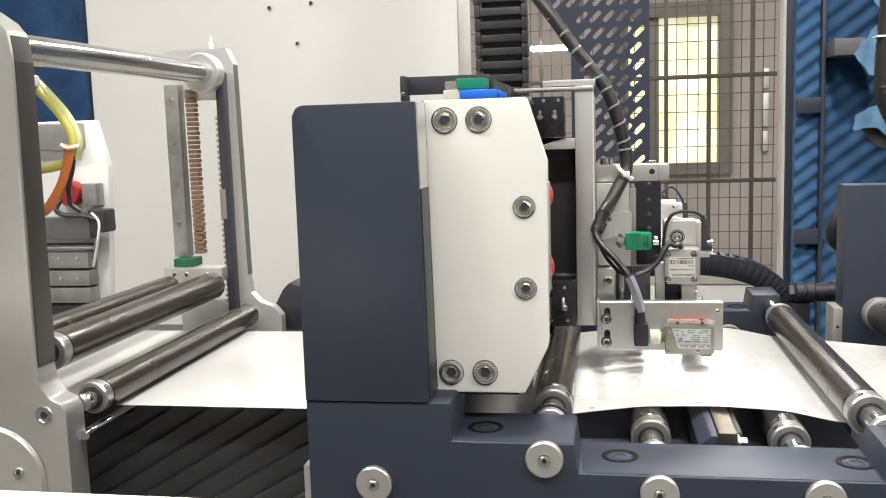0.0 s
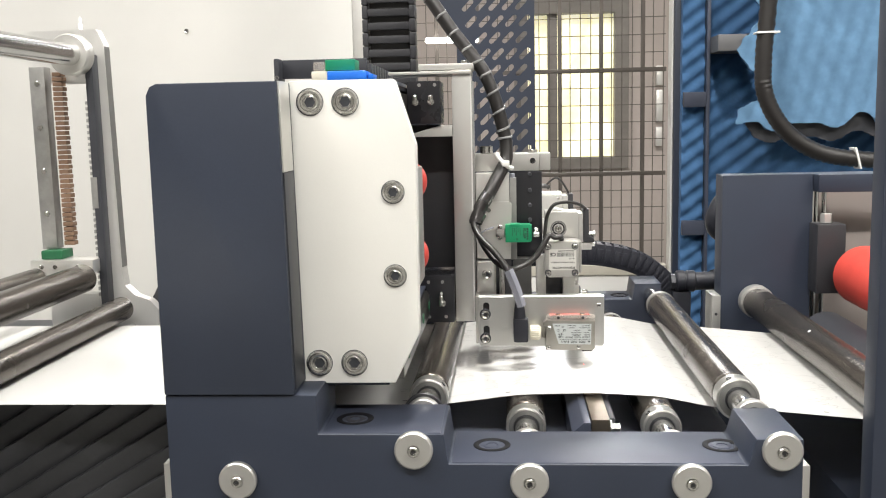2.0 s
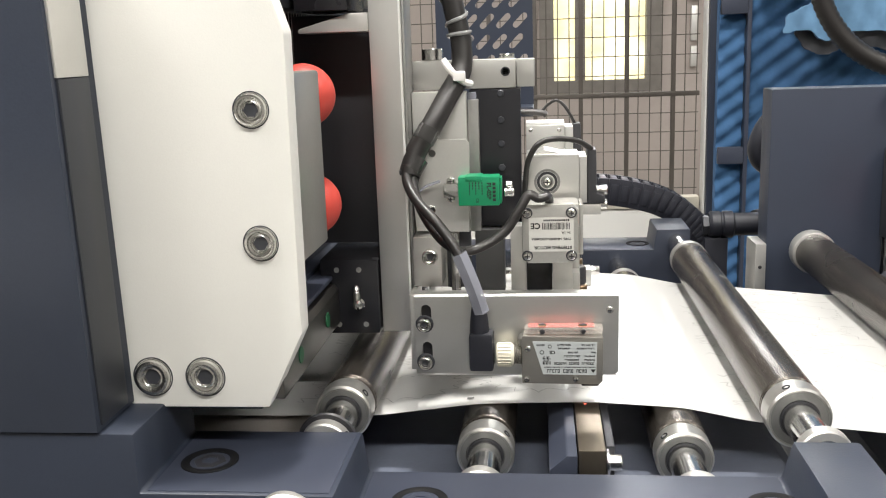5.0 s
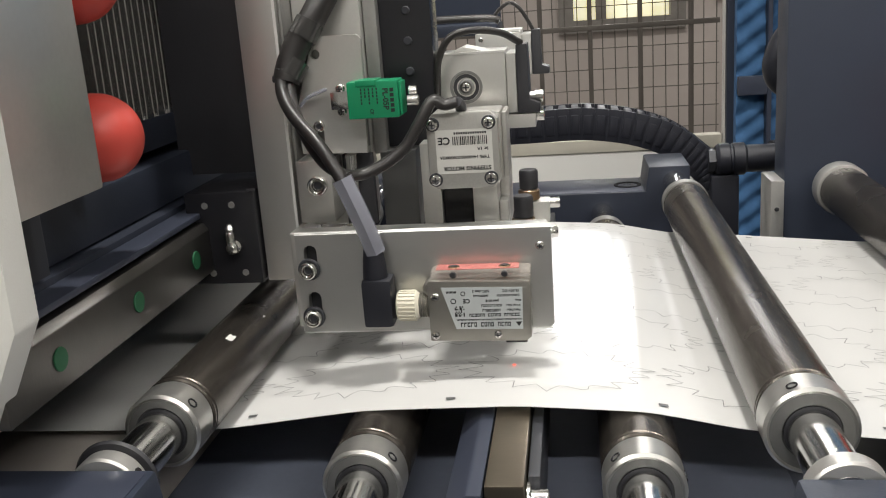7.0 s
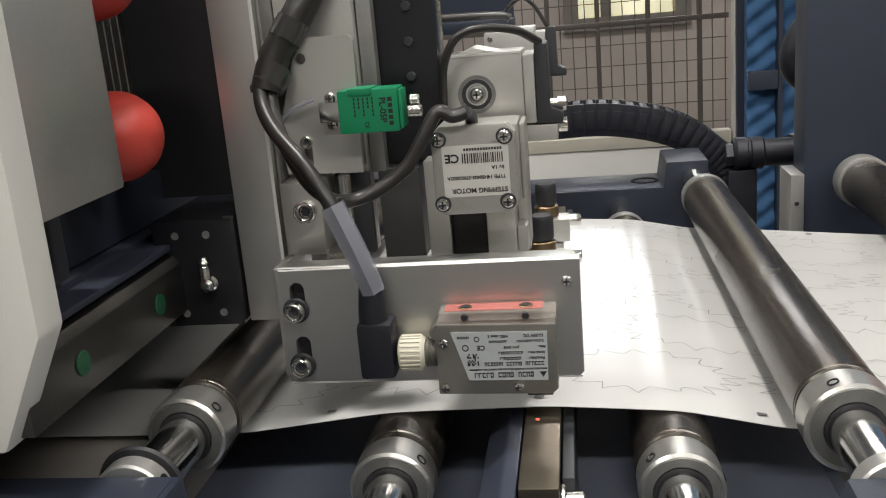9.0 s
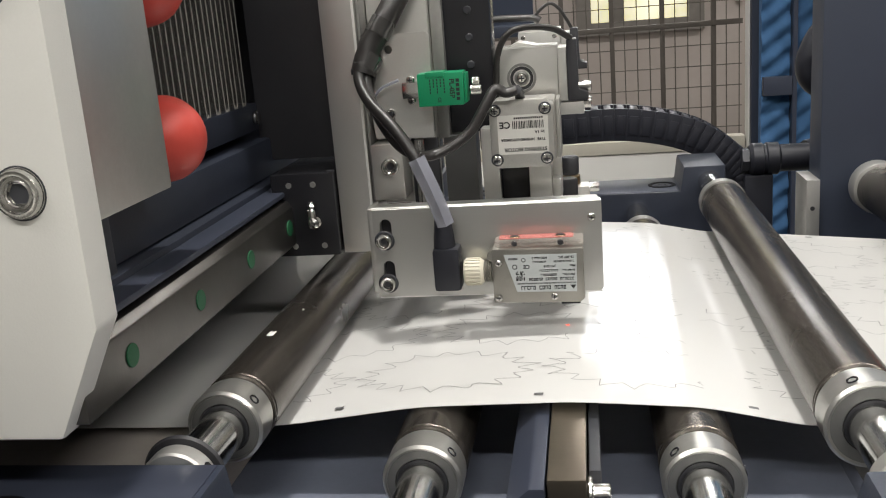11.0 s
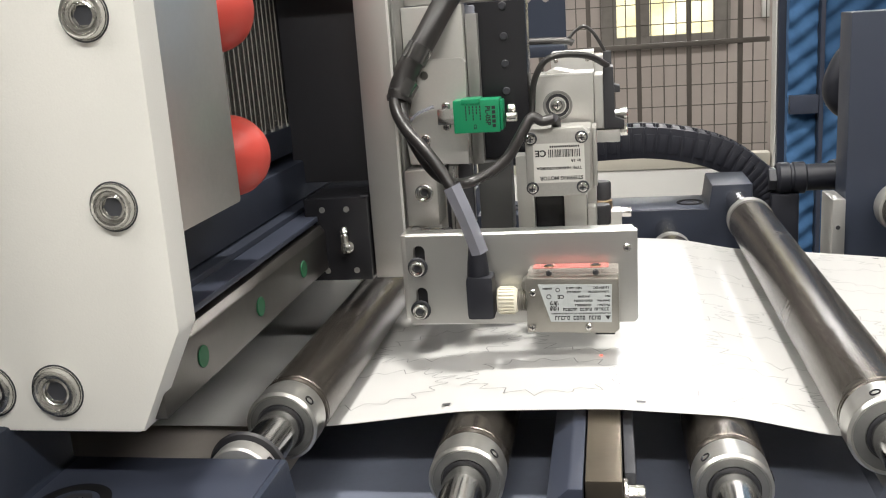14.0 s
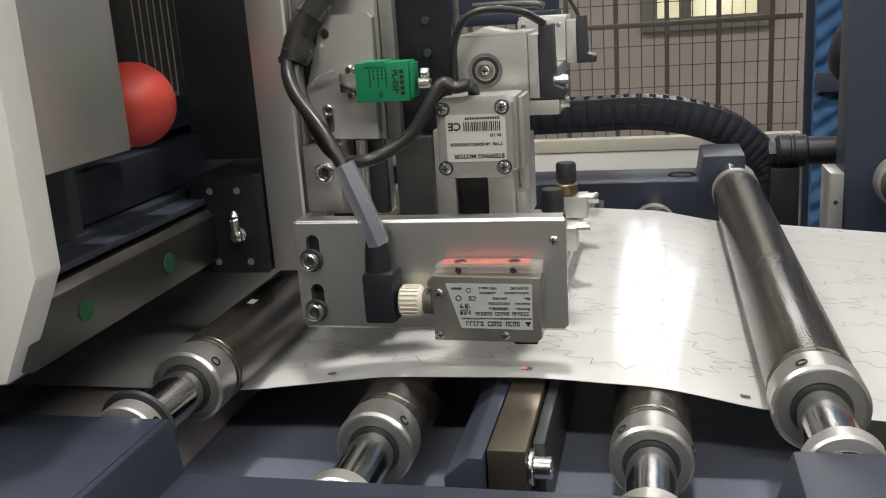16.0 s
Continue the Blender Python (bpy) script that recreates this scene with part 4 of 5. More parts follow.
def left_frame():
    f = thing("infeed_stand", -0.47, 0.1, 0.6, "brushed aluminium near side frame with a long window", "machine frame")
    outline = [(-0.66, 0.6), (-0.431, 0.6), (-0.431, 0.9), (-0.4355, 0.907), (-0.446, 0.912), (-0.4545, 0.925), (-0.457, 0.945), (-0.4535, 1.215), (-0.456, 1.235), (-0.4635, 1.2445), (-0.48, 1.256), (-0.66, 1.256)]
    part("plate", prism(outline, 0.085, 0.115, 0.0022), ALU, f)
    # dark strip puts the shade on the plate's inner side into colour
    part("shaded_inner_side", prism([(-0.4555, 0.94), (-0.4525, 1.21), (-0.4545, 1.232), (-0.456, 1.232), (-0.459, 0.94)], 0.0885, 0.1145, 0.0004), mat("shaded_side_brown", (0.06, 0.053, 0.05), 0.4, 0.3, wear=0.2), f, "inner side of the frame, coloured dark for its shade")
    cap_screw(f, -0.452, 0.085, 0.8975, 0.0085, depth=0.002)
    part("round_boss", lathe([(0.05, 0.084), (0.048, 0.0795), (0.001, 0.079)], (-0.505, 0, 0.836), "y", 48), ALU_L, f)
    cap_screw(f, -0.478, 0.079, 0.8455, 0.005, depth=0.003)
    g = thing("infeed_stand", -0.45, 0.55, 0.6, "brushed aluminium far side frame with toothed rack", "machine frame")
    outline = [(-0.541, 0.6), (-0.395, 0.6), (-0.395, 0.893), (-0.405, 0.905), (-0.425, 0.912), (-0.4375, 0.925), (-0.4405, 0.95), (-0.4445, 1.238), (-0.4535, 1.2575), (-0.541, 1.2575)]
    hole = [(-0.5355, 0.93), (-0.5, 0.915), (-0.462, 0.915), (-0.4575, 0.925), (-0.459, 1.19), (-0.5345, 1.19)]
    part("plate", sheet(outline, [hole], 0.553, 0.569), mat("pale_aluminium", (0.72, 0.71, 0.69), 0.36, 0.6, 0.05, 700, wear=0.08), g)
    part("outer_edge", prism([(-0.4402, 0.95), (-0.4396, 0.95), (-0.4438, 1.236), (-0.4444, 1.236)], 0.5535, 0.5685, 0), COLLAR_FACE, g)
    part("dark_lining", box(-0.4635, -0.4535, 0.535, 0.5525, 0.9, 1.225, 0.001), DARK, g)
    rack = bmesh.new()
    for k in range(34):
        z = 0.915 + 0.0075 * k
        box(-0.4668, -0.464, 0.536, 0.552, z, z + 0.0042, 0.0003, rack)
    part("gear_rack", rack, COLLAR, g)
    part("rail", box(-0.537, -0.517, 0.535, 0.5525, 0.978, 1.211, 0.0008), COLLAR, g, "grey linear rail")
    for k in range(4):
        part("rail_screw", rod((-0.527, 0.5335, 1.19 - 0.0555 * k), 0.0035, 0.0016, "y", 16), CHROME, g)
    for k in range(36):
        z = 0.982 + 0.0062 * k
        part("bellows_fold", box(-0.51 + 0.0005 * (k % 2), -0.4965 - 0.001 * (k % 2), 0.54, 0.552, z, z + 0.0052, 0.0006), BROWN, g)
    part("green_foot", box(-0.533, -0.505, 0.522, 0.5525, 0.966, 0.977, 0.0008), GREEN_CAP, g)
    part("foot_block", box(-0.545, -0.462, 0.515, 0.552, 0.948, 0.9655, 0.001), ALU_L, g)
    for x in (-0.53, -0.512, -0.482):
        part("foot_screw", rod((x, 0.5135, 0.957), 0.003, 0.0018, "y", 16), CHROME, g)
    part("strip_mark", box(-0.4655, -0.4575, 0.5335, 0.5348, 1.03, 1.07, 0.0002), COLLAR, g)
    part("grease_nipple", lathe([(0.003, 0), (0.003, 0.008), (0.0015, 0.01), (0.0025, 0.014), (0.001, 0.018)], (-0.4765, 0.56, 1.2565), "z", 12), TIE, g)
    bar = thing("tie_bar", -0.46, 0.33, 1.2, "polished steel tie bar between the side frames", "tie bar")
    part("bar", rod((-0.472, 0.1155, 1.224), 0.0138, 0.42, "y", 40), STEEL, bar)
    part("flange", lathe([(0.0145, 0.515), (0.024, 0.5155), (0.026, 0.518), (0.026, 0.534), (0.0145, 0.535)], (-0.475, 0, 1.224), "y", 40), ALU_L, bar)
    shelf = thing("lower_tray", -0.3, 0.3, 0.7, "black pleated cover hanging below the paper", "pleated cover")
    for k in range(30):
        d = -0.16 + 0.0205 * k
        bm = box(-0.42, 0.42, -0.003, 0.003, -0.0115, 0.0115, 0.0015)
        bmesh.ops.transform(bm, matrix=pose(-0.43, 0.215, 0.66, 0, -31, 0) @ pose(0, 0, d, 16, 0, 0), verts=bm.verts)
        for cut, way in (((-0.187, 0, 0), (1, 0, 0)), ((-0.72, 0, 0), (-1, 0, 0)), ((0, 0, 0.872), (0, 0, 1)), ((0, 0, 0.61), (0, 0, -1))):
            geom = bm.verts[:] + bm.edges[:] + bm.faces[:]
            bmesh.ops.bisect_plane(bm, geom=geom, plane_co=cut, plane_no=way, clear_outer=True)
        if bm.verts:
            part("pleat", bm, PLEAT, shelf)
        else:
            bm.free()
    part("under_sheet", box(-0.72, -0.19, 0.235, 0.6, 0.0, 0.87, 0.001), DARK, shelf)
    bench = thing("side_table", -0.45, -0.32, 0.0, "white topped side table before the machine", "table")
    part("tabletop", box(-0.8, -0.12, -0.45, -0.2, 0.928, 0.9475, 0.002), WHITE, bench)
    for x, y in ((-0.78, -0.43), (-0.14, -0.43), (-0.78, -0.22), (-0.14, -0.22)):
        part("leg", box(x - 0.012, x + 0.012, y - 0.012, y + 0.012, 0.0, 0.9275, 0.001), ALU, bench)


def left_rollers():
    for x, z, r, y0, y1, f in ((-0.432, 0.9, 0.0155, 0.131, 0.525, 0.535), (-0.476, 0.942, 0.018, 0.136, 0.515, 0.53), (-0.53, 0.945, 0.013, 0.14, 0.5, 0.512)):
        t = guide_roller(x, z, r, y0, y1, False, "infeed rollers", f)
        t["group"] = "infeed rollers"
        part("near_shaft", rod((x, 0.1155, z), 0.008, y0 - 0.1155, "y", 28), STEEL, t)
        part("tube", lathe([(0.0084, y0 + 0.013), (r, y0 + 0.0135), (r, y1 - 0.001), (r - 0.001, y1)], (x, 0, z), "y", 56), TUBE, t)
    t = thing("tie_rod", -0.44, 0.3, 0.87, "thin polished rod below the infeed roller", "rod")
    part("rod", rod((-0.428, 0.106, 0.872), 0.005, 0.44, "y", 20), STEEL, t)
    s = thing("grey_stop", -0.38, 0.56, 0.86, "dark grey machine block behind the infeed roller", "block")
    part("block", prism([(-0.43, 0.87), (-0.36, 0.87), (-0.36, 0.925), (-0.39, 0.935), (-0.4, 0.925)], 0.575, 0.62, 0.002), mat("dark_grey_block", (0.04, 0.04, 0.045), 0.45, 0.2, wear=0.2), s)


def infeed_gear():
    g = thing("pneumatic_unit", -0.78, 0.7, 0.6, "grey pneumatic unit with red gauge and dark cylinder", "pneumatic unit")
    part("back_plate", prism([(-0.9, 0.85), (-0.742, 0.85), (-0.727, 1.1), (-0.745, 1.172), (-0.9, 1.172)], 0.715, 0.73, 0.002), WALL_WHITE, g)
    part("top_block", box(-0.88, -0.762, 0.69, 0.7145, 1.128, 1.168, 0.003), COLLAR, g)
    part("gauge", lathe([(0.018, 0), (0.02, 0.004), (0.02, 0.02), (0.001, 0.021)], (-0.788, 0.693, 1.058), "y", 28), mat("dark_red", (0.25, 0.02, 0.02), 0.35), g, "dark red gauge")
    part("valve", box(-0.762, -0.737, 0.69, 0.7145, 1.038, 1.074, 0.003), COLLAR, g)
    part("arm", box(-0.88, -0.7435, 0.675, 0.7, 0.988, 1.0225, 0.003), mat("grey_arm", (0.14, 0.14, 0.14), 0.4, 0.4, wear=0.2), g)
    part("arm_end", box(-0.743, -0.715, 0.67, 0.705, 0.998, 1.034, 0.004), BLACK, g)
    part("cylinder", rod((-0.86, 0.69, 0.975), 0.006, 0.115, "x", 20), STEEL, g)
    for z in (0.953, 0.925, 0.897):
        part("cylinder_block", box(-0.86, -0.757, 0.685, 0.714, z - 0.0125, z + 0.0125, 0.003), COLLAR, g)
    for dx, z in ((0, 0.957), (0.03, 0.957), (0.06, 0.957), (0, 0.925), (0.03, 0.925), (0.06, 0.925)):
        part("block_screw", rod((-0.836 + dx, 0.6835, z), 0.004, 0.0015, "y", 14), CHROME, g)
    part("dark_foot", box(-0.88, -0.745, 0.69, 0.712, 0.0, 0.884, 0.003), DARK, g)
    part("lead", cable([(-0.792, 0.68, 1.05), (-0.795, 0.67, 1.035), (-0.777, 0.665, 1.027), (-0.75, 0.668, 1.026), (-0.728, 0.668, 1.02)], 0.004, 10), RUBBER, g)
    part("lead", cable([(-0.735, 0.668, 1.03), (-0.722, 0.665, 1.015), (-0.728, 0.668, 0.985), (-0.745, 0.68, 0.945)], 0.002, 8), TIE, g)
    hose = thing("air_hoses", -0.5, 0.16, 1.0, "yellow air tube and orange cable tied together", "hose")
    part("yellow_tube", cable([(-0.512, 0.2, 1.197), (-0.502, 0.2, 1.188), (-0.484, 0.2, 1.167), (-0.473, 0.2, 1.145), (-0.474, 0.2, 1.13), (-0.485, 0.2, 1.118), (-0.515, 0.2, 1.112)], 0.0046, 12), YELLOW, hose)
    part("clear_tube", cable([(-0.508, 0.203, 1.2), (-0.496, 0.203, 1.188), (-0.478, 0.203, 1.166), (-0.468, 0.203, 1.143), (-0.472, 0.203, 1.122)], 0.0038, 12), mat("pale_tube", (0.6, 0.6, 0.32), 0.25, wear=0.1), hose)
    part("orange_cable", cable([(-0.474, 0.196, 1.137), (-0.478, 0.197, 1.12), (-0.487, 0.198, 1.098), (-0.502, 0.198, 1.077), (-0.516, 0.2, 1.068)], 0.005, 12), ORANGE, hose)
    part("black_lead", cable([(-0.472, 0.2, 1.134), (-0.475, 0.2, 1.115), (-0.481, 0.2, 1.095), (-0.482, 0.203, 1.078), (-0.472, 0.205, 1.07)], 0.0025, 12), RUBBER, hose)
    part("cable_tie", cable([(-0.481, 0.193, 1.137), (-0.472, 0.19, 1.134), (-0.463, 0.194, 1.136)], 0.0018, 8), TIE, hose)
    part("tie_knot", box(-0.516, -0.502, 0.19, 0.2, 1.194, 1.206, 0.003), TIE, hose)
    part("hose_clip", box(-0.53, -0.508, 0.1155, 0.205, 1.1955, 1.2015, 0.001), ALU, hose)


def next_unit():
    p = thing("side_plate", 0.41, 0.63, 0.3, "dark navy side plate of the next unit", "machine frame")
    part("plate", box(0.351, 0.468, 0.62, 0.66, 0.3, 1.053, 0.0015), NAVY, p)
    part("top_beam", box(0.4685, 0.9, 0.6, 0.66, 1.03, 1.053, 0.0015), NAVY, p)
    part("edge_plate", box(0.3395, 0.3505, 0.615, 0.66, 0.78, 0.893, 0.0008), ALU, p, "small aluminium edge plate")
    part("plate_hole", rod((0.3445, 0.6142, 0.868), 0.002, 0.001, "y", 12), BLACK, p)
    near = thing("side_plate", 0.4, 0.1, 0.3, "dark navy near side plate of the next unit", "machine frame")
    part("plate", box(0.349, 0.6, 0.085, 0.108, 0.3, 1.25, 0.0015), NAVY, near)
    t = guide_roller(E_X, 0.8884, 0.0194, 0.135, 0.6, False, "guide rollers", 0.61)
    part("end_flange", lathe([(0.0195, 0.5875), (0.0212, 0.588), (0.0217, 0.589), (0.0217, 0.604), (0.0205, 0.6055)], (E_X, 0, 0.8884), "y", 44), ALU, t, "worn grey end flange")
    part("near_shaft", rod((E_X, 0.109, 0.8884), 0.008, 0.026, "y"), STEEL, t)
    ax = roller_tube(t, E_X, 0.8884, 0.0194, 0.149, 0.587, ((-30, 0.2, 0.003, 0.004), (25, 0.12, 0.002, 0.003)))
    rr = thing("nip_roller", 0.52, 0.12, 0.9, "red rubber nip roller", "roller")
    part("roller", lathe([(0.01, 0.42), (0.03, 0.4205), (0.036, 0.426), (0.0375, 0.434), (0.0375, 0.13), (0.01, 0.129)][:3] + [(0.0375, 0.43), (0.0375, 0.56), (0.01, 0.5605)], (0.514, 0, 0.928), "y", 48), RED, rr, "red rubber covering")
    part("shaft", rod((0.514, 0.109, 0.928), 0.009, 0.51, "y"), STEEL, rr)
    m = thing("nip_mount", 0.5, 0.5, 0.95, "black nip mount with aluminium screw on top", "bracket")
    part("mount", box(0.464, 0.5, 0.585, 0.6195, 0.9, 0.99, 0.002), BLACK, m)
    part("mount_screw", rod((0.4795, 0.602, 0.9905), 0.0075, 0.012, "z", 6), ALU_L, m)
    part("guide_post", rod((0.472, 0.64, 0.98), 0.004, 0.05, "z"), STEEL, m)
    cov = thing("unit_cover", 0.56, 0.67, 0.8, "pale brown sheet cover with steel posts behind the nip", "machine cover")
    part("cover", box(0.4685, 0.72, 0.672, 0.678, 0.8, 1.029, 0.001), HALL, cov)
    for x in (0.474, 0.486, 0.497):
        part("post", rod((x, 0.665, 0.8), 0.0035, 0.2295, "z"), STEEL, cov)
    bk = thing("dark_bellows", 0.47, 0.4, 0.86, "dark curved web guide under the red roller", "web guide")
    part("guide", lathe([(0.03, 0.3), (0.032, 0.302), (0.032, 0.56), (0.03, 0.562)], (0.47, 0, 0.85), "y", 32), DARK, bk)
    base = thing("machine_plinth", 0.6, 0.36, 0.0, "dark navy base of the next unit", "machine base")
    part("plinth", box(0.36, 0.9, 0.11, 0.6, 0.0, 0.80, 0.003), NAVY, base)


# ---- the sensor carriage, which runs along the rails ----
def sensor_carriage():
    s = thing("sensor_carriage", 0.08, 0.24, 0.93, "aluminium sensor carriage with motors, cables and a photo sensor", "sensor carriage")
    # bearing blocks
    blk = part("bearing_block", box(-0.0215, 0.0148, 0.2305, 0.29, 0.932, 0.9795, 0.0012), BLACK_GLOSS, s, "black linear bearing block")
    for x, z in ((-0.011, 0.973), (0.003, 0.973), (-0.011, 0.938), (0.006, 0.938), (-0.016, 0.96)):
        part("block_hole", lathe([(0.0017, 0.2306), (0.0017, 0.2301), (0.0011, 0.2300), (0.001, 0.2304), (0.0001, 0.2304)], (x, 0, z), "y", 14), COLLAR, blk)
    part("grease_nipple", lathe([(0.0035, 0.2304), (0.0035, 0.2285), (0.0022, 0.228), (0.0022, 0.2262), (0.003, 0.2255), (0.003, 0.2245), (0.0015, 0.223)], (0.0025, 0, 0.952), "y", 16), CHROME, blk)
    part("nipple_elbow", lathe([(0.0024, 0), (0.0024, 0.006), (0.0018, 0.007), (0.0026, 0.0085), (0.0012, 0.011)], (0.0015, 0.2275, 0.953), "z", 14), CHROME, blk)
    part("block_lip", box(0.0118, 0.0162, 0.2295, 0.2305, 0.9795, 0.9808, 0.0003), BLACK, blk)
    up = part("bearing_block", box(-0.0275, 0.0045, 0.2305, 0.285, 1.129, 1.1705, 0.0012), BLACK_GLOSS, s)
    for x in (-0.0195, -0.0045):
        part("block_hole", lathe([(0.0017, 0.2306), (0.0017, 0.2301), (0.0009, 0.2301)], (x + 0.004, 0, 1.1665), "y", 14), COLLAR, up)
        part("grease_nipple", lathe([(0.0032, 0.2304), (0.0032, 0.228), (0.002, 0.2275), (0.002, 0.225)], (x, 0, 1.15), "y", 14), CHROME, up)
        part("grease_nipple", rod((x, 0.2275, 1.1505), 0.0024, 0.006, "z", 12), CHROME, up)
    # upright
    part("upright", box(0.0158, 0.0345, 0.235, 0.275, 0.932, 1.1805, 0.0008), ALU, s, "tall pale aluminium upright")
    # thin pale strip paints the lamp's highlight on the upright's edge
    part("edge_highlight", box(0.0335, 0.0349, 0.2346, 0.2352, 0.9325, 1.18, 0), HIGHLIGHT, s, "highlight painted along the chamfered edge")
    part("upright_groove", box(0.0347, 0.0362, 0.24, 0.27, 0.935, 1.17, 0.0003), COLLAR, s)
    part("top_plate", box(-0.0455, 0.035, 0.232, 0.28, 1.1765, 1.1795, 0.0006), ALU_L, s)
    part("top_plate", box(-0.0165, 0.0365, 0.238, 0.285, 1.181, 1.1868, 0.0008), ALU_L, s)
    part("socket_screw", rod((0.028, 0.245, 1.187), 0.0032, 0.003, "z", 14), CHROME, s)
    part("light_gusset", prism([(-0.027, 1.1165), (0.0155, 1.1165), (0.0155, 1.1275), (0.004, 1.1275), (-0.027, 1.119)], 0.236, 0.262, 0.0008), ALU_L, s)
    part("dark_back", box(-0.0405, 0.0155, 0.2755, 0.2795, 0.981, 1.128, 0.0005), BLACK, s)
    # mounting plate beside the upright
    part("side_plate", box(0.0365, 0.0705, 0.2565, 0.268, 0.955, 1.079, 0.0008), ALU_L, s)
    part("foot_plate", box(0.037, 0.0545, 0.2335, 0.256, 0.9615, 0.9925, 0.0008), ALU, s)
    cap_screw(s, 0.0475, 0.2333, 0.9804, 0.005, depth=0.004)
    # top block with bolts
    tb = part("top_block", box(0.034, 0.1008, 0.2713, 0.308, 1.0797, 1.0975, 0.0007), ALU, s, "aluminium top block")
    part("block_end", box(0.1012, 0.1125, 0.2755, 0.308, 1.08, 1.0972, 0.0007), ALU, tb)
    part("threaded_hole", lathe([(0.0029, 0.2714), (0.0029, 0.271), (0.0022, 0.2709), (0.002, 0.2713), (0.0001, 0.2713)], (0.0944, 0, 1.0899), "y", 20), BLACK, tb)
    part("hex_bolt", rod((0.0475, 0.285, 1.0977), 0.0068, 0.0075, "z", 18), CHROME, tb)
    part("hex_bolt", rod((0.095, 0.288, 1.0977), 0.005, 0.003, "z", 18), CHROME, tb)
    # black slide with screws
    part("black_slide", box(0.0715, 0.1035, 0.27, 0.292, 0.992, 1.0792, 0.0007), BLACK_GLOSS, s)
    part("clear_hose", rod((0.0735, 0.2665, 0.99), 0.0028, 0.088, "z", 16), CLEAR, s, "clear plastic hose")
    part("slide_rail", box(0.071, 0.0775, 0.262, 0.2695, 0.99, 1.0735, 0.0005), COLLAR, s)
    for z in (1.0765, 1.06, 1.045, 1.03):
        part("slide_screw", rod((0.0912, 0.2685, z), 0.0022, 0.0016, "y", 14), DARK, s)
    part("lower_guide", box(0.056, 0.0715, 0.252, 0.2562, 0.956, 0.992, 0.0005), BLACK, s)
    part("lower_guide", box(0.0735, 0.092, 0.262, 0.28, 0.95, 0.991, 0.0006), mat("grey_slide", (0.12, 0.12, 0.12), 0.4, 0.6, wear=0.2), s)
    part("lead_screw", rod((0.062, 0.247, 0.955), 0.003, 0.038, "z", 18), STEEL, s)
    # switch plate
    sp = part("switch_plate", sheet([(0.037, 1.0135), (0.0385, 0.9945), (0.0712, 0.9935), (0.0726, 1.0485), (0.0705, 1.0508), (0.049, 1.0508)], [slot_loop(0.0482, 1.0035, 0.0045, 0.0021), ring_loop(0.0495, 1.0425, 0.0024, 16)], 0.244, 0.247), ALU_L, s, "slotted aluminium switch plate")
    cap_screw(sp, 0.0482, 0.2438, 1.0078, 0.0028, depth=0.0016)
    part("plate_back", box(0.0395, 0.0705, 0.2484, 0.256, 0.9955, 1.049, 0.0004), COLLAR_FACE, s)
    # green proximity switch
    g = part("green_switch", box(0.066, 0.0908, 0.2332, 0.2475, 1.0115, 1.029, 0.0007), GREEN, s, "green plastic proximity switch")
    part("switch_rib", box(0.0705, 0.0805, 0.2325, 0.247, 1.0268, 1.0296, 0.0004), GREEN, g)
    part("switch_nose", box(0.0909, 0.0922, 0.2345, 0.2465, 1.0125, 1.028, 0.0004), GREEN, g)
    words("PL-05P", 0.0036, 0.0845, 0.2331, 1.0205, g, turned=False, tilt=90)
    bars([(0.0868, 0.0886, 1.0142 + 0.0024 * k, 1.0159 + 0.0024 * k) for k in range(5)], 0.2331, g)
    bars([(0.0802 - 0.0019 * k, 0.0808 - 0.0019 * k, 1.0135 + 0.0016 * j, 1.0147 + 0.0016 * j) for k in range(5) for j in range(3 + k % 2 * 2, 8)], 0.2331, g)
    words("CE", 0.0022, 0.0775, 0.2331, 1.0148, g, turned=False, tilt=90)
    part("steel_tab", box(0.0565, 0.0659, 0.2385, 0.2425, 1.016, 1.0245, 0.0004), STEEL, s)
    for z in (1.0145, 1.0255):
        cross_screw(s, 0.0605, 0.2435, z, 0.0024)
    part("target_screw", rod((0.0935, 0.2395, 1.0185), 0.0026, 0.006, "x", 20), CHROME, s, "bright round target screw")
    part("target_nut", rod((0.0945, 0.241, 1.0232), 0.0023, 0.004, "x", 6), CHROME, s)
    # lever with the sensor bracket
    br = part("sensor_bracket", sheet([(0.0395, 0.9135), (0.0415, 0.9132), (0.1575, 0.9122), (0.1602, 0.9145), (0.1603, 0.9612), (0.0398, 0.962)], [slot_loop(0.0466, 0.9475, 0.0055, 0.0031), slot_loop(0.0466, 0.9245, 0.0055, 0.0031)], 0.21, 0.2145), ALU_H, s, "wide brushed aluminium sensor bracket")
    # pale strips paint the highlights on the bracket's top and bottom edges
    part("edge_highlight", prism([(0.2097, 0.9612), (0.2104, 0.9624), (0.2112, 0.9624), (0.2112, 0.9612)], 0.0398, 0.1598, 0, axis="x"), HIGHLIGHT, br, "highlight painted along the chamfered edge")
    part("edge_highlight", box(0.0402, 0.1596, 0.2098, 0.2104, 0.9124, 0.9129, 0), HIGHLIGHT, br)
    part("top_face", prism([(0.0398, 0.2102), (0.1598, 0.2102), (0.1578, 0.222), (0.0385, 0.222)], 0.9612, 0.9619, 0.0002, axis="z"), ALU_H, br)
    part("side_wing", box(0.036, 0.0392, 0.2146, 0.252, 0.914, 0.961, 0.0006), ALU, br)
    part("slot_back", box(0.0405, 0.0525, 0.2148, 0.2158, 0.914, 0.9575, 0.0002), BLACK, br)
    for z in (0.9446, 0.9208):
        rim = part("washer", rod((0.0456, 0.2082, z), 0.0054, 0.0017, "y", 24), DARK, br)
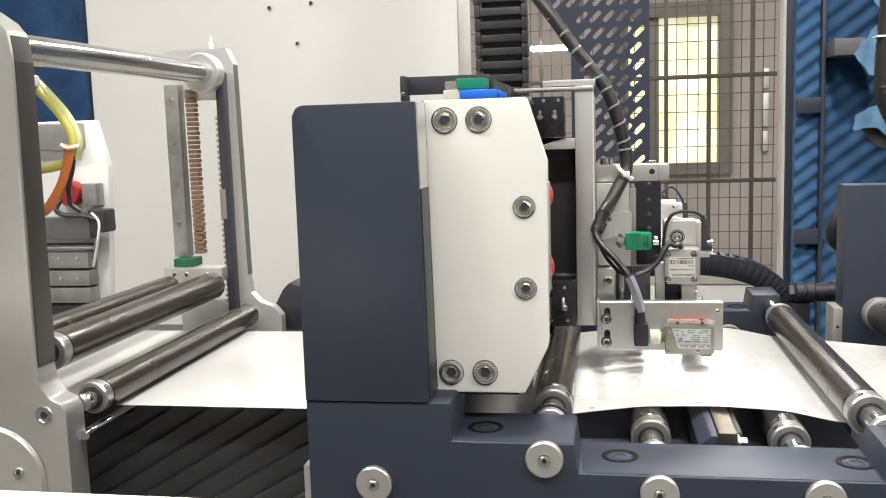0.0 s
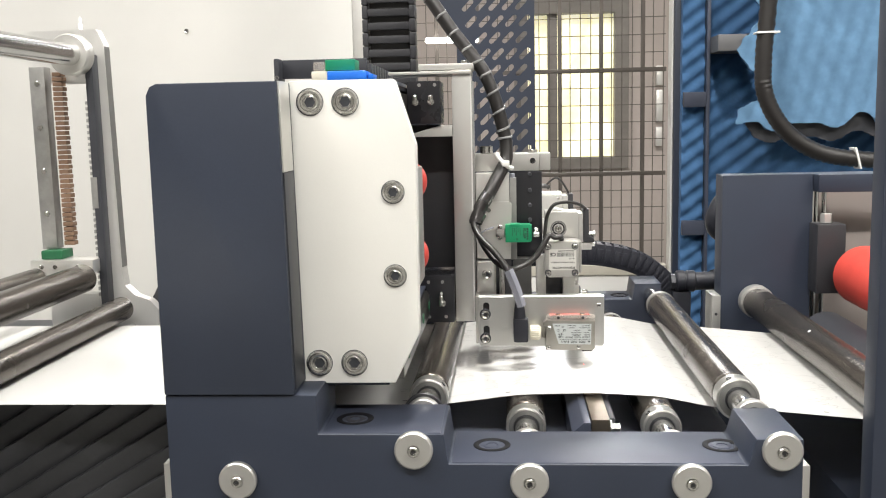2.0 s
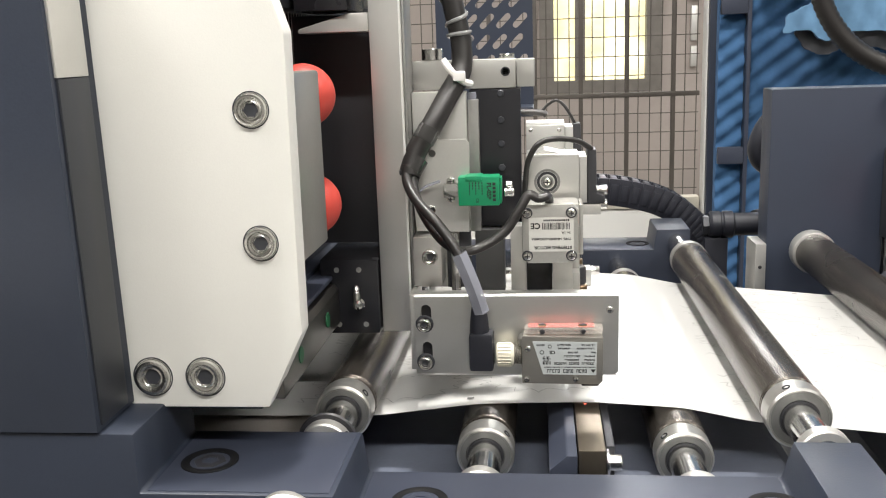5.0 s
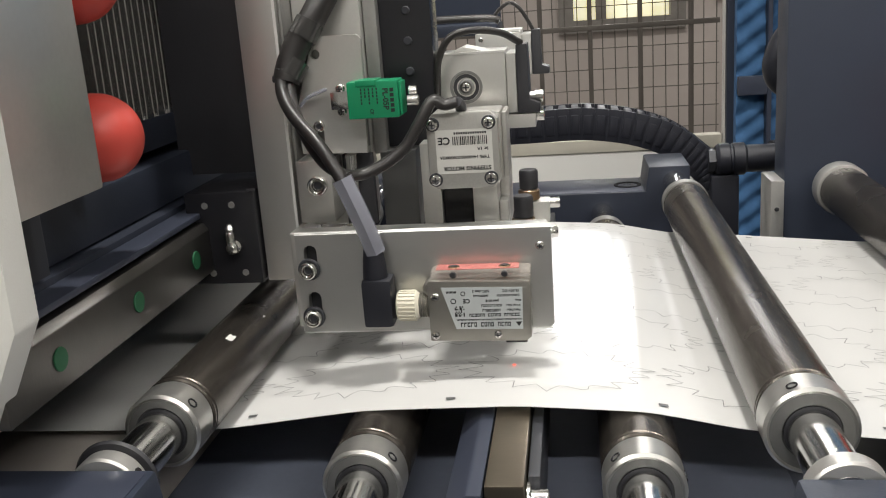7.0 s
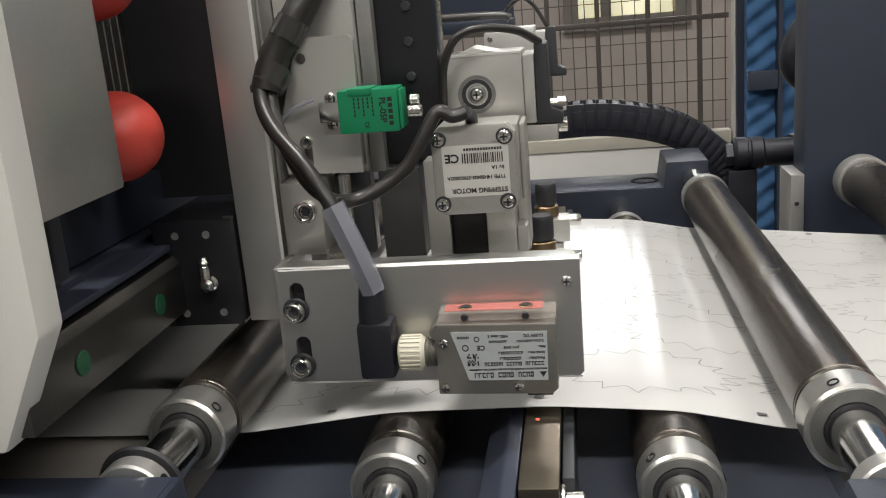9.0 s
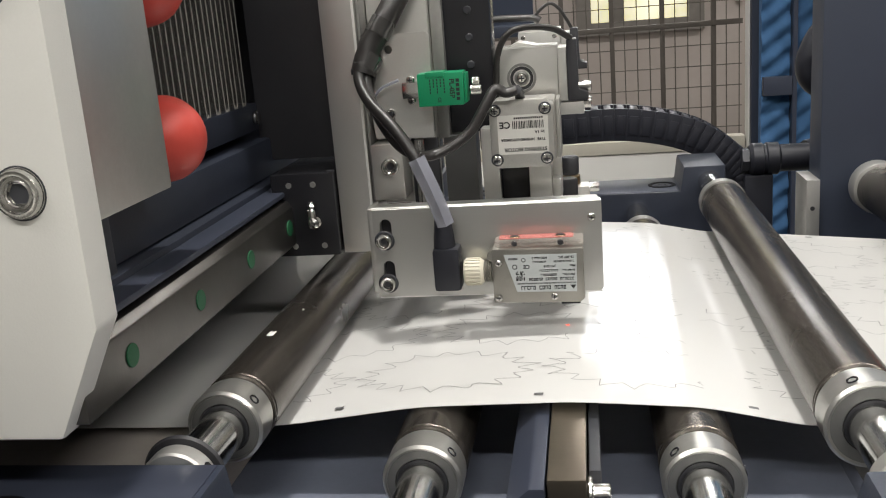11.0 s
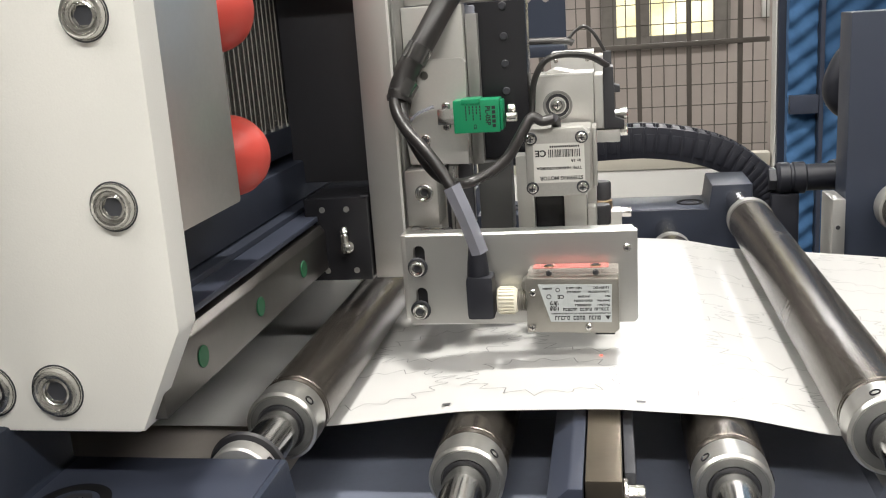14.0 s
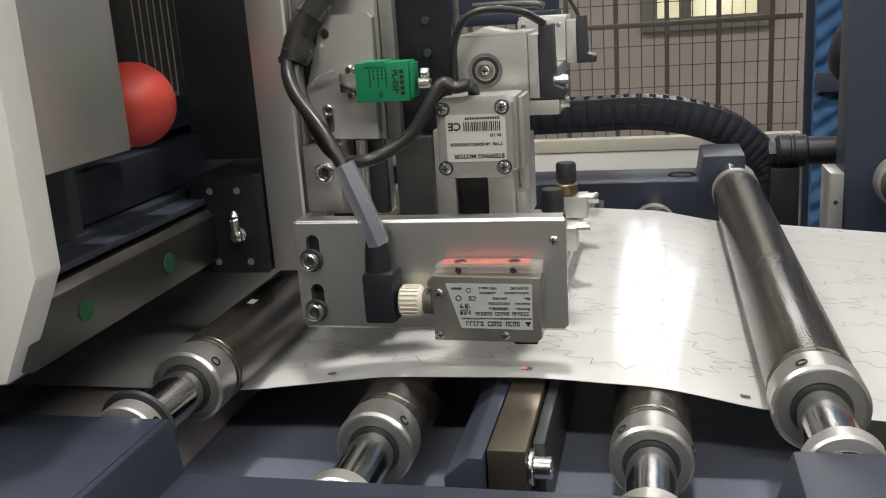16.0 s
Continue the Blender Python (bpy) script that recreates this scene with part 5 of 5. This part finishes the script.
        cap_screw(br, 0.0456, 0.208, z, 0.0042, depth=0.0035)
    cross_screw(br, 0.155, 0.2099, 0.9526, 0.0021)
    # photo sensor, mounted upside down
    ph = part("photo_sensor", prism([(0.1035, 0.9118), (0.1478, 0.911), (0.1502, 0.913), (0.1503, 0.9396), (0.1042, 0.9408), (0.1035, 0.94)], 0.197, 0.2095, 0.0007), SENSOR, s, "nickel photo sensor housing, mounted upside down")
    part("type_label", prism([(0.1158, 0.9176), (0.1464, 0.917), (0.1469, 0.937), (0.1098, 0.9376)], 0.1966, 0.1968, 0), PALE_LABEL, ph, "silver type label printed upside down")
    part("logo_mark", prism([(0.1432, 0.9206), (0.1446, 0.9184), (0.146, 0.9206)], 0.1964, 0.1966, 0), INK, ph)
    for k, (x0, x1, z, h, w) in enumerate((
        (0.118, 0.1424, 0.9196, 0.0021, 0.00155),
        (0.1162, 0.1462, 0.9219, 0.0006, 0.0005),
        (0.1222, 0.1461, 0.9241, 0.0015, 0.00122),
        (0.1283, 0.137, 0.9263, 0.0012, 0.00105),
        (0.1279, 0.1382, 0.9286, 0.0011, 0.00095),
        (0.1245, 0.132, 0.9333, 0.0009, 0.0008),
        (0.1352, 0.1458, 0.9333, 0.0009, 0.0008),
    )):
        n = int((x1 - x0) / w)
        rng = random.Random(20 + k)
        rows = []
        for i in range(n):
            if k in (0, 2) and i in (n // 3, 2 * n // 3):
                continue
            a, b = x0 + w * i, x0 + w * (i + 0.78)
            t = h * 0.24
            rows.append((a, a + w * 0.22, z - h / 2, z + h / 2))
            rows.append((a, b, z + h / 2 - t, z + h / 2))
            if rng.random() < 0.7:
                rows.append((a, b, z - h / 2, z - h / 2 + t))
            if rng.random() < 0.6:
                rows.append((b - w * 0.22, b, z - h / 2, z + h / 2))
        bars(rows, 0.1965, ph)
    rng = random.Random(3)
    bars([(0.1156 + 0.00056 * i, 0.11616 + 0.00056 * i, 0.9236 + 0.00062 * j, 0.92422 + 0.00062 * j) for i in range(8) for j in range(8) if rng.random() < 0.55 or i in (0, 7) and j < 3], 0.1965, ph)
    words("Part.No.:", 0.0017, 0.1425, 0.1965, 0.9263, ph)
    words("Serial No.:", 0.0015, 0.1425, 0.1965, 0.9286, ph)
    words("Man.", 0.0015, 0.1446, 0.1965, 0.9309, ph)
    words("JAN 2018", 0.0015, 0.133, 0.1965, 0.9309, ph)
    words("12-30V DC", 0.0017, 0.1416, 0.1965, 0.9355, ph)
    words("NEC class 2", 0.0016, 0.128, 0.1965, 0.9355, ph)
    words("CE", 0.0027, 0.1212, 0.1965, 0.931, ph)
    for cx, cz, rr in ((0.1152, 0.931, 0.0013), (0.1198, 0.9345, 0.0011)):
        part("approval_mark", sheet(ring_loop(cx, cz, rr), [ring_loop(cx, cz, rr * 0.72)], 0.1964, 0.1966), INK, ph)
    bars([(0.1122 + 0.0006 * i, 0.1126 + 0.0006 * i, 0.9348, 0.9358) for i in range(8)], 0.1965, ph)
    part("body_ear", rod((0.1045, 0.1985, 0.9365), 0.0034, 0.009, "y", 22), SENSOR, ph)
    for x, z in ((0.107, 0.9332), (0.1062, 0.9146), (0.1348, 0.9146)):
        cross_screw(ph, x, 0.1968, z, 0.0019)
    part("clear_lid", box(0.1052, 0.1506, 0.1985, 0.209, 0.9412, 0.9448, 0.0008), CLEAR_LID, ph, "clear lens cover")
    part("red_plate", box(0.1075, 0.1455, 0.2002, 0.2088, 0.9449, 0.9452, 0.0001), CLEAR_RED, ph, "translucent red cover strip")
    for x in (0.1155, 0.139):
        part("lid_screw", rod((x, 0.2037, 0.9447), 0.0027, 0.0009, "z", 18), BRASS, ph)
        part("lid_screw_hole", rod((x, 0.2037, 0.9455), 0.0019, 0.0003, "z", 16, 0), BLACK, ph)
        part("front_hole", rod((x, 0.1983, 0.9428), 0.0016, 0.0012, "y", 14), BLACK, ph)
    part("lens_window", box(0.138, 0.148, 0.199, 0.2085, 0.9095, 0.9115, 0.0005), BLACK_GLOSS, ph)
    # connector and its lead
    cn = part("knurled_nut", lathe([(0.006, 0), (0.0068, 0.0008), (0.0068, 0.009), (0.006, 0.01), (0.0055, 0.0105)], (0.0885, 0.2015, 0.928), "x", 26), IVORY, s, "ivory knurled connector nut")
    kn = bmesh.new()
    for i in range(22):
        a = 2 * math.pi * i / 22
        bm2 = box(0.0895, 0.0972, -0.0004, 0.0004, 0.0064, 0.0073, 0.0002)
        bmesh.ops.transform(bm2, matrix=Matrix.Translation((0, 0.2015, 0.928)) @ pose(0, 0, 0, math.degrees(a), 0, 0), verts=bm2.verts)
        tmp = bpy.data.meshes.new("rib")
        bm2.to_mesh(tmp)
        bm2.free()
        kn.from_mesh(tmp)
        bpy.data.meshes.remove(tmp)
    part("knurl_ribs", kn, IVORY, cn)
    part("thread", lathe([(0.005, 0)] + [(0.0058 if i % 2 else 0.005, 0.0006 * i) for i in range(1, 9)] + [(0.0065, 0.005)], (0.0988, 0.2015, 0.928), "x", 24), SENSOR, s)
    part("elbow_plug", box(0.0728, 0.087, 0.1955, 0.2095, 0.919, 0.942, 0.0022), PLUG, s, "black angled cable plug")
    part("plug_neck", lathe([(0.0058, 0), (0.0054, 0.006), (0.0046, 0.013), (0.0042, 0.0155)], (0.0788, 0.2025, 0.9418), "z", 22), PLUG, s)
    part("cable_sleeve", cable([(0.0803, 0.2015, 0.9545), (0.0775, 0.1995, 0.965), (0.0735, 0.1985, 0.977), (0.0685, 0.199, 0.9895)], 0.0051, 6, 3), CLEAR, s, "clear grey hexagonal cable sleeve")
    part("sensor_lead", cable([(0.0795, 0.2022, 0.956), (0.076, 0.2, 0.968), (0.068, 0.1995, 0.989), (0.057, 0.207, 1.004), (0.0435, 0.218, 1.0165), (0.0365, 0.2275, 1.026), (0.0355, 0.2335, 1.0345), (0.0395, 0.238, 1.044)], 0.0031, 14, 10), RUBBER, s)
    part("second_lead", cable([(0.0705, 0.2025, 0.989), (0.0575, 0.212, 0.995), (0.046, 0.2235, 1.008), (0.0395, 0.231, 1.022), (0.0385, 0.236, 1.034), (0.042, 0.24, 1.044)], 0.003, 14, 10), RUBBER, s)
    # main loom
    part("cable_loom", cable([(0.0365, 0.235, 1.031), (0.0405, 0.239, 1.044), (0.0505, 0.244, 1.06), (0.06, 0.2525, 1.077), (0.067, 0.262, 1.09), (0.068, 0.266, 1.105), (0.0655, 0.268, 1.12), (0.0585, 0.27, 1.1486), (0.0473, 0.272, 1.1777), (0.0331, 0.274, 1.198), (0.0132, 0.276, 1.224), (-0.0065, 0.28, 1.253), (-0.03, 0.29, 1.285)], 0.0066, 16, 10), RUBBER, s, "black spiral-wrapped cable loom")
    wrap = bmesh.new()
    helix = []
    base = smooth_path([(0.067, 0.266, 1.11), (0.0655, 0.268, 1.12), (0.0585, 0.27, 1.1486), (0.0473, 0.272, 1.1777), (0.0331, 0.274, 1.198), (0.0132, 0.276, 1.224), (-0.0065, 0.28, 1.253)], 24)
    for i, p in enumerate(base):
        a = i * 0.42
        helix.append(p + 0.0069 * Vector((math.cos(a), math.sin(a), 0)))
    cable(helix, 0.0013, 8, 2, bm=wrap)
    part("spiral_wrap", wrap, mat("clear_wrap", (0.2, 0.2, 0.2), 0.08, 0, spec=1.0), s, "shiny clear spiral wrap")
    part("tape_band", cable([(0.0448, 0.2405, 1.0505), (0.0492, 0.2432, 1.058)], 0.0071, 18, 4), TAPE, s, "shiny black tape band")
    part("tape_band", cable([(0.0372, 0.236, 1.0335), (0.0412, 0.2392, 1.0405)], 0.0071, 18, 4), TAPE, s, "shiny black tape band")
    part("tape_knot", box(0.0308, 0.0385, 0.231, 0.236, 1.031, 1.0345, 0.001), BLACK, s)
    part("cable_tie", cable([(0.0575, 0.2515, 1.0985), (0.063, 0.2495, 1.091), (0.0695, 0.2525, 1.085), (0.0735, 0.259, 1.0835)], 0.0022, 8, 6), TIE, s, "white nylon cable tie")
    part("tie_head", box(0.0635, 0.071, 0.2475, 0.252, 1.0855, 1.0915, 0.001), TIE, s)
    part("tie_tail", cable([(0.0385, 0.243, 1.0165), (0.045, 0.24, 1.0225), (0.0545, 0.24, 1.026)], 0.0009, 8, 6), CLEAR, s, "clear tie tail")
    part("motor_lead", cable([(0.0665, 0.2, 0.991), (0.075, 0.21, 0.989), (0.086, 0.214, 0.993), (0.0955, 0.2165, 1.0), (0.1025, 0.2185, 1.0105), (0.1085, 0.221, 1.0195), (0.114, 0.2215, 1.0175), (0.1195, 0.2225, 1.0185)], 0.0024, 12, 10, flat=1.25), RUBBER, s)
    # stepper motor, hung upside down
    mo = part("stepping_motor", prism([(0.1042 + 0.0035, 0.9775), (0.1377 - 0.0035, 0.9775), (0.1377, 0.981), (0.1377, 1.0098), (0.1342, 1.0133), (0.1077, 1.0133), (0.1042, 1.0098), (0.1042, 0.981)], 0.2242, 0.232, 0.0009), MOTOR, s, "square stepping motor with cast end cap")
    part("motor_body", box(0.1052, 0.1385, 0.2322, 0.258, 0.979, 1.012, 0.002), MOTOR, mo)
    part("end_step", box(0.1386, 0.1408, 0.236, 0.258, 0.98, 1.011, 0.0006), MOTOR, mo)
    for x in (0.1073, 0.1334):
        for z in (0.9822, 1.0082):
            part("screw_recess", rod((x, 0.2236, z), 0.0033, 0.0008, "y", 22), DARK, mo)
            cross_screw(mo, x, 0.2235, z, 0.0025)
    part("motor_label", box(0.1083, 0.1347, 0.2239, 0.2241, 0.9848, 1.0054, 0.0), LABEL, mo, "silver type label printed upside down")
    words("STEPPING MOTOR", 0.0027, 0.1225, 0.2238, 0.9873, mo)
    words("TYPE: 14HS0403-270G0802A", 0.00192, 0.1215, 0.2238, 0.9925, mo)
    words("In: 1A", 0.0021, 0.1302, 0.2238, 0.9962, mo)
    words("CE", 0.0047, 0.1122, 0.2238, 1.0005, mo)
    x, rows, rb = 0.1162, [], random.Random(5)
    while x < 0.1325:
        w = 0.0002 + 0.0004 * rb.random()
        rows.append((x, x + w, 0.9982, 1.0022))
        x += w + 0.00025 + 0.0003 * rb.random()
    bars(rows, 0.2238, mo)
    bars([(0.117 + 0.0011 * i, 0.1178 + 0.0011 * i, 1.0032, 1.0042) for i in range(14)], 0.2238, mo)
    part("lead_gland", cable([(0.1195, 0.2225, 1.0185), (0.1205, 0.227, 1.0165), (0.1205, 0.231, 1.0125)], 0.0026, 12, 6), BLACK, mo)
    # legs under the motor
    part("leg_block", box(0.0965, 0.106, 0.248, 0.262, 0.95, 0.996, 0.0006), ALU_L, s)
    part("motor_leg", box(0.1225, 0.1345, 0.24, 0.262, 0.9525, 0.9772, 0.0008), ALU_L, s)
    part("dark_gap", box(0.1062, 0.1222, 0.252, 0.258, 0.953, 0.977, 0.0004), BLACK_GLOSS, s)
    part("rear_leg", box(0.1347, 0.1395, 0.258, 0.28, 0.9525, 0.99, 0.0008), ALU, s)
    part("hinge_block", box(0.1347, 0.1392, 0.2455, 0.2575, 0.955, 0.9665, 0.001), ALU_L, s)
    # upper gearbox with bearing
    gb = part("gearbox", box(0.1066, 0.1397, 0.2655, 0.298, 1.0085, 1.0376, 0.0007), ALU_L, s, "pale aluminium gear housing")
    # pale strip paints the highlight on the housing's top edge
    part("edge_highlight", box(0.107, 0.1393, 0.2651, 0.2657, 1.0369, 1.0378, 0), HIGHLIGHT, gb, "highlight painted along the chamfered edge")
    part("bearing_seat", lathe([(0.0082, 0.2656), (0.0082, 0.265), (0.0068, 0.2649), (0.0066, 0.2662), (0.0042, 0.2662), (0.004, 0.2645), (0.003, 0.2642), (0.0028, 0.2652), (0.0001, 0.2652)], (0.1197, 0, 1.0207), "y", 36), COLLAR_FACE, gb)
    cross_screw(gb, 0.1197, 0.2652, 1.0207, 0.0026)
    part("bearing_ring", lathe([(0.0065, 0.2657), (0.0065, 0.2653), (0.0048, 0.2653), (0.0048, 0.2657)], (0.1197, 0, 1.0207), "y", 30), BLACK, gb)
    part("wedge", prism([(0.112, 1.0377), (0.1285, 1.0377), (0.118, 1.0402)], 0.272, 0.296, 0.0004), ALU_L, gb)
    part("inner_strip", box(0.1399, 0.1447, 0.2675, 0.298, 1.0065, 1.036, 0.0006), ALU_L, s)
    part("connector_strip", prism([(0.1449, 1.006), (0.156, 1.006), (0.156, 1.0105), (0.151, 1.0125), (0.1505, 1.04), (0.1449, 1.04)], 0.268, 0.29, 0.0007), BLACK, s, "black motor connector strip")
    part("base_bar", box(0.138, 0.1535, 0.2685, 0.3, 0.9985, 1.0055, 0.0006), ALU_L, s)
    for z in (1.0133, 1.0041):
        part("end_bolt", lathe([(0.0026, 0), (0.0026, 0.004), (0.0032, 0.0042), (0.0032, 0.008), (0.0024, 0.0085)], (0.1495, 0.276, z), "x", 16), CHROME, s)
    # second gearbox behind
    part("rear_gearbox", box(0.1035, 0.1365, 0.492, 0.535, 1.0085, 1.0372, 0.0008), ALU_L, s)
    part("rear_cap", box(0.1032, 0.1366, 0.5, 0.533, 1.0374, 1.0391, 0.0004), HIGHLIGHT, s)
    for x in (0.1075, 0.132):
        part("cap_screw", rod((x, 0.4912, 1.033), 0.0018, 0.001, "y", 12), CHROME, s)
    part("rear_strip", box(0.1368, 0.1438, 0.494, 0.53, 1.0065, 1.0355, 0.0006), ALU_L, s)
    part("rear_connector", prism([(0.144, 1.006), (0.1565, 1.006), (0.1565, 1.0105), (0.151, 1.0125), (0.1502, 1.038), (0.144, 1.038)], 0.494, 0.516, 0.0007), BLACK, s)
    part("rear_arm", box(0.11, 0.135, 0.33, 0.53, 1.0, 1.008, 0.0006), ALU, s)
    part("rear_shelf", box(0.088, 0.107, 0.29, 0.33, 1.002, 1.008, 0.0006), ALU, s)
    for z in (1.0255, 1.0135):
        part("link_screw", rod((0.0965, 0.2865, z), 0.003, 0.004, "y", 16), CHROME, s)
    part("signal_lead", cable([(0.1052, 0.262, 1.012), (0.1062, 0.258, 1.022), (0.108, 0.2545, 1.035), (0.114, 0.2535, 1.0455), (0.124, 0.256, 1.0485), (0.138, 0.262, 1.0465), (0.1475, 0.27, 1.0405)], 0.0018, 12, 10), RUBBER, s)
    part("rear_lead", cable([(0.0710, 0.500, 1.0489), (0.0868, 0.500, 1.0490), (0.1034, 0.500, 1.0486), (0.1174, 0.500, 1.0475), (0.1211, 0.500, 1.0454)], 0.0028, 12, 8, flat=1.2), RUBBER, s)
    part("rear_lead", cable([(0.1165, 0.500, 1.0480), (0.1225, 0.500, 1.0544), (0.1297, 0.500, 1.0579), (0.1364, 0.500, 1.0533), (0.1416, 0.500, 1.0451), (0.1454, 0.500, 1.0379)], 0.0014, 10, 8), RUBBER, s)
    # thumb screws on their brackets
    for x, y, z in ((0.1409, 0.336, 0.9425), (0.1412, 0.416, 0.943)):
        kb = part("thumb_screw", lathe([(0.006, 0), (0.0064, 0.001), (0.0064, 0.0115), (0.0055, 0.0128), (0.0001, 0.0129)], (x, y, z - 0.006), "z", 24), BLACK, s, "black knurled thumb screw")
        part("thumb_ring", rod((x, y, z - 0.0135), 0.0072, 0.0068, "z", 26), BRASS, kb, "brass lock ring")
        part("thumb_block", box(x - 0.0075, x + 0.0135, y - 0.008, y + 0.01, 0.915, z - 0.0142, 0.0008), ALU_L, s)
        part("side_bolt", lathe([(0.0035, 0), (0.0035, 0.006), (0.003, 0.0068), (0.0001, 0.0068)], (x + 0.0136, y, 0.9265), "x", 18), CHROME, s)
    part("arm_plate", box(0.134, 0.1505, 0.262, 0.43, 0.9085, 0.9145, 0.0008), ALU, s)
    part("light_spot", rod((0.1405, 0.2095, 0.8943), 0.0008, 0.0001, "z", 10, 0), LASER, s, "tiny red light spot on the paper")
    return s


# ---- build ----
hall()
guard()
enclosure()
white_cabinet()
cable_chains()
slotted_plate()
unit_frame()
web, outlines = paper_web()
print_head()
cross_beam()
under_bar()
left_frame()
left_rollers()
infeed_gear()
next_unit()
carriage = sensor_carriage()
TURNING = []
for rx, rz, rad, way, screws, specks in (
    (A_X, HIGH, 0.0164, -1, (50,), ((78, 0.0525, 0.0034, 0.0062), (95, 0.09, 0.001, 0.002))),
    (B_X, 0.8746, 0.0168, 1, (48,), ()),
    (C_X, 0.8732, 0.0165, 1, (-42, 75), ()),
    (D_X, 0.8985, 0.0172, -1, (-22,), ((-40, 0.245, 0.006, 0.0012), (-25, 0.1, 0.0012, 0.0015))),
):
    rol = guide_roller(rx, rz, rad + (0.0006 if rx == D_X else 0), 0.1285, screws=screws, long=0.0163)
    TURNING.append((roller_tube(rol, rx, rz, rad, specks=specks), rol, rz, way))

HEAD = [
    (0.0, 0.0827),
    (0.5, 0.0863),
    (1.0, 0.0888),
    (1.5, 0.0812),
    (2.0, 0.0500),
    (2.5, 0.0258),
    (3.0, -0.0221),
    (3.2, -0.0315),
    (5.3, -0.0582),
    (5.5, -0.0719),
    (6.0, -0.0467),
    (6.5, -0.0201),
    (7.0, 0.0000),
    (7.5, -0.0021),
    (8.0, 0.0011),
    (8.5, -0.0237),
    (9.0, -0.0586),
    (9.2, -0.0661),
    (11.3, 0.0695),
    (11.5, 0.0755),
    (12.0, 0.0768),
    (12.5, 0.0815),
    (13.0, 0.0680),
    (13.5, 0.0380),
    (14.0, 0.0221),
    (14.5, -0.0348),
    (15.0, -0.0349),
    (15.5, -0.0356),
    (16.0, -0.0364),
]
# paper feed: place of a register mark along the line at each time
FEED = [
    (0.0, 0.032), (0.5, 0.029), (1.0, 0.0355), (1.5, 0.051), (2.0, 0.067), (2.5, 0.061), (3.0, 0.047), (3.2, 0.041),
    (5.3, 0.0884), (5.5, 0.103), (5.7, 0.1052), (5.9, 0.1165), (6.1, 0.123), (6.3, 0.1317), (6.5, 0.1315), (6.7, 0.1345),
    (6.9, 0.1217), (7.0, 0.1143), (7.2, 0.0998), (7.4, 0.0883), (7.6, 0.0826), (7.8, 0.076), (8.0, 0.0652), (8.2, 0.0578),
    (8.5, 0.0535), (8.8, 0.051), (9.0, 0.0485), (9.2, 0.0447), (11.3, 0.1338), (11.5, 0.126), (11.7, 0.114), (11.9, 0.0985),
    (12.1, 0.0878), (12.3, 0.0782), (12.5, 0.0728), (12.7, 0.0657), (12.9, 0.0565), (13.1, 0.0548), (13.5, 0.053), (13.7, 0.0525),
    (13.9, 0.0643), (14.1, 0.0702), (14.3, 0.084), (14.5, 0.0464), (15.0, 0.0501), (15.5, 0.048), (16.0, 0.0497),
]


def motions():
    home = carriage.location.copy()
    walk(carriage, [(t, pose(home.x, home.y + d, home.z)) for t, d in HEAD])
    base = web.location.copy()
    for j, ob in outlines:
        rows = []
        for t, d in FEED:
            x = d + j * STEP
            z, slope = level(x)
            cut = 0.0006 if x > -0.025 else -0.0008
            rows.append((t, pose(x - base.x, 0, z + cut - base.z, 0, -math.degrees(math.atan(slope)), 0)))
        walk(ob, rows)
    ts, ds = [t for t, _ in FEED], [d for _, d in FEED]
    for tube, rol, z, way in TURNING:
        rows = []
        for k in range(161):
            t = k / 10
            if k % 2 == 0 or 143 <= k <= 145:
                turn = way * math.degrees(float(np.interp(t, ts, ds)) / R_TUBE)
                if rol.location.x == A_X:
                    turn -= float(np.interp(t, (14.3, 14.5), (0, 250)))
                rows.append((t, pose(0, tube.location.y, 0, 0, turn, 0)))
        walk(tube, rows)


motions()
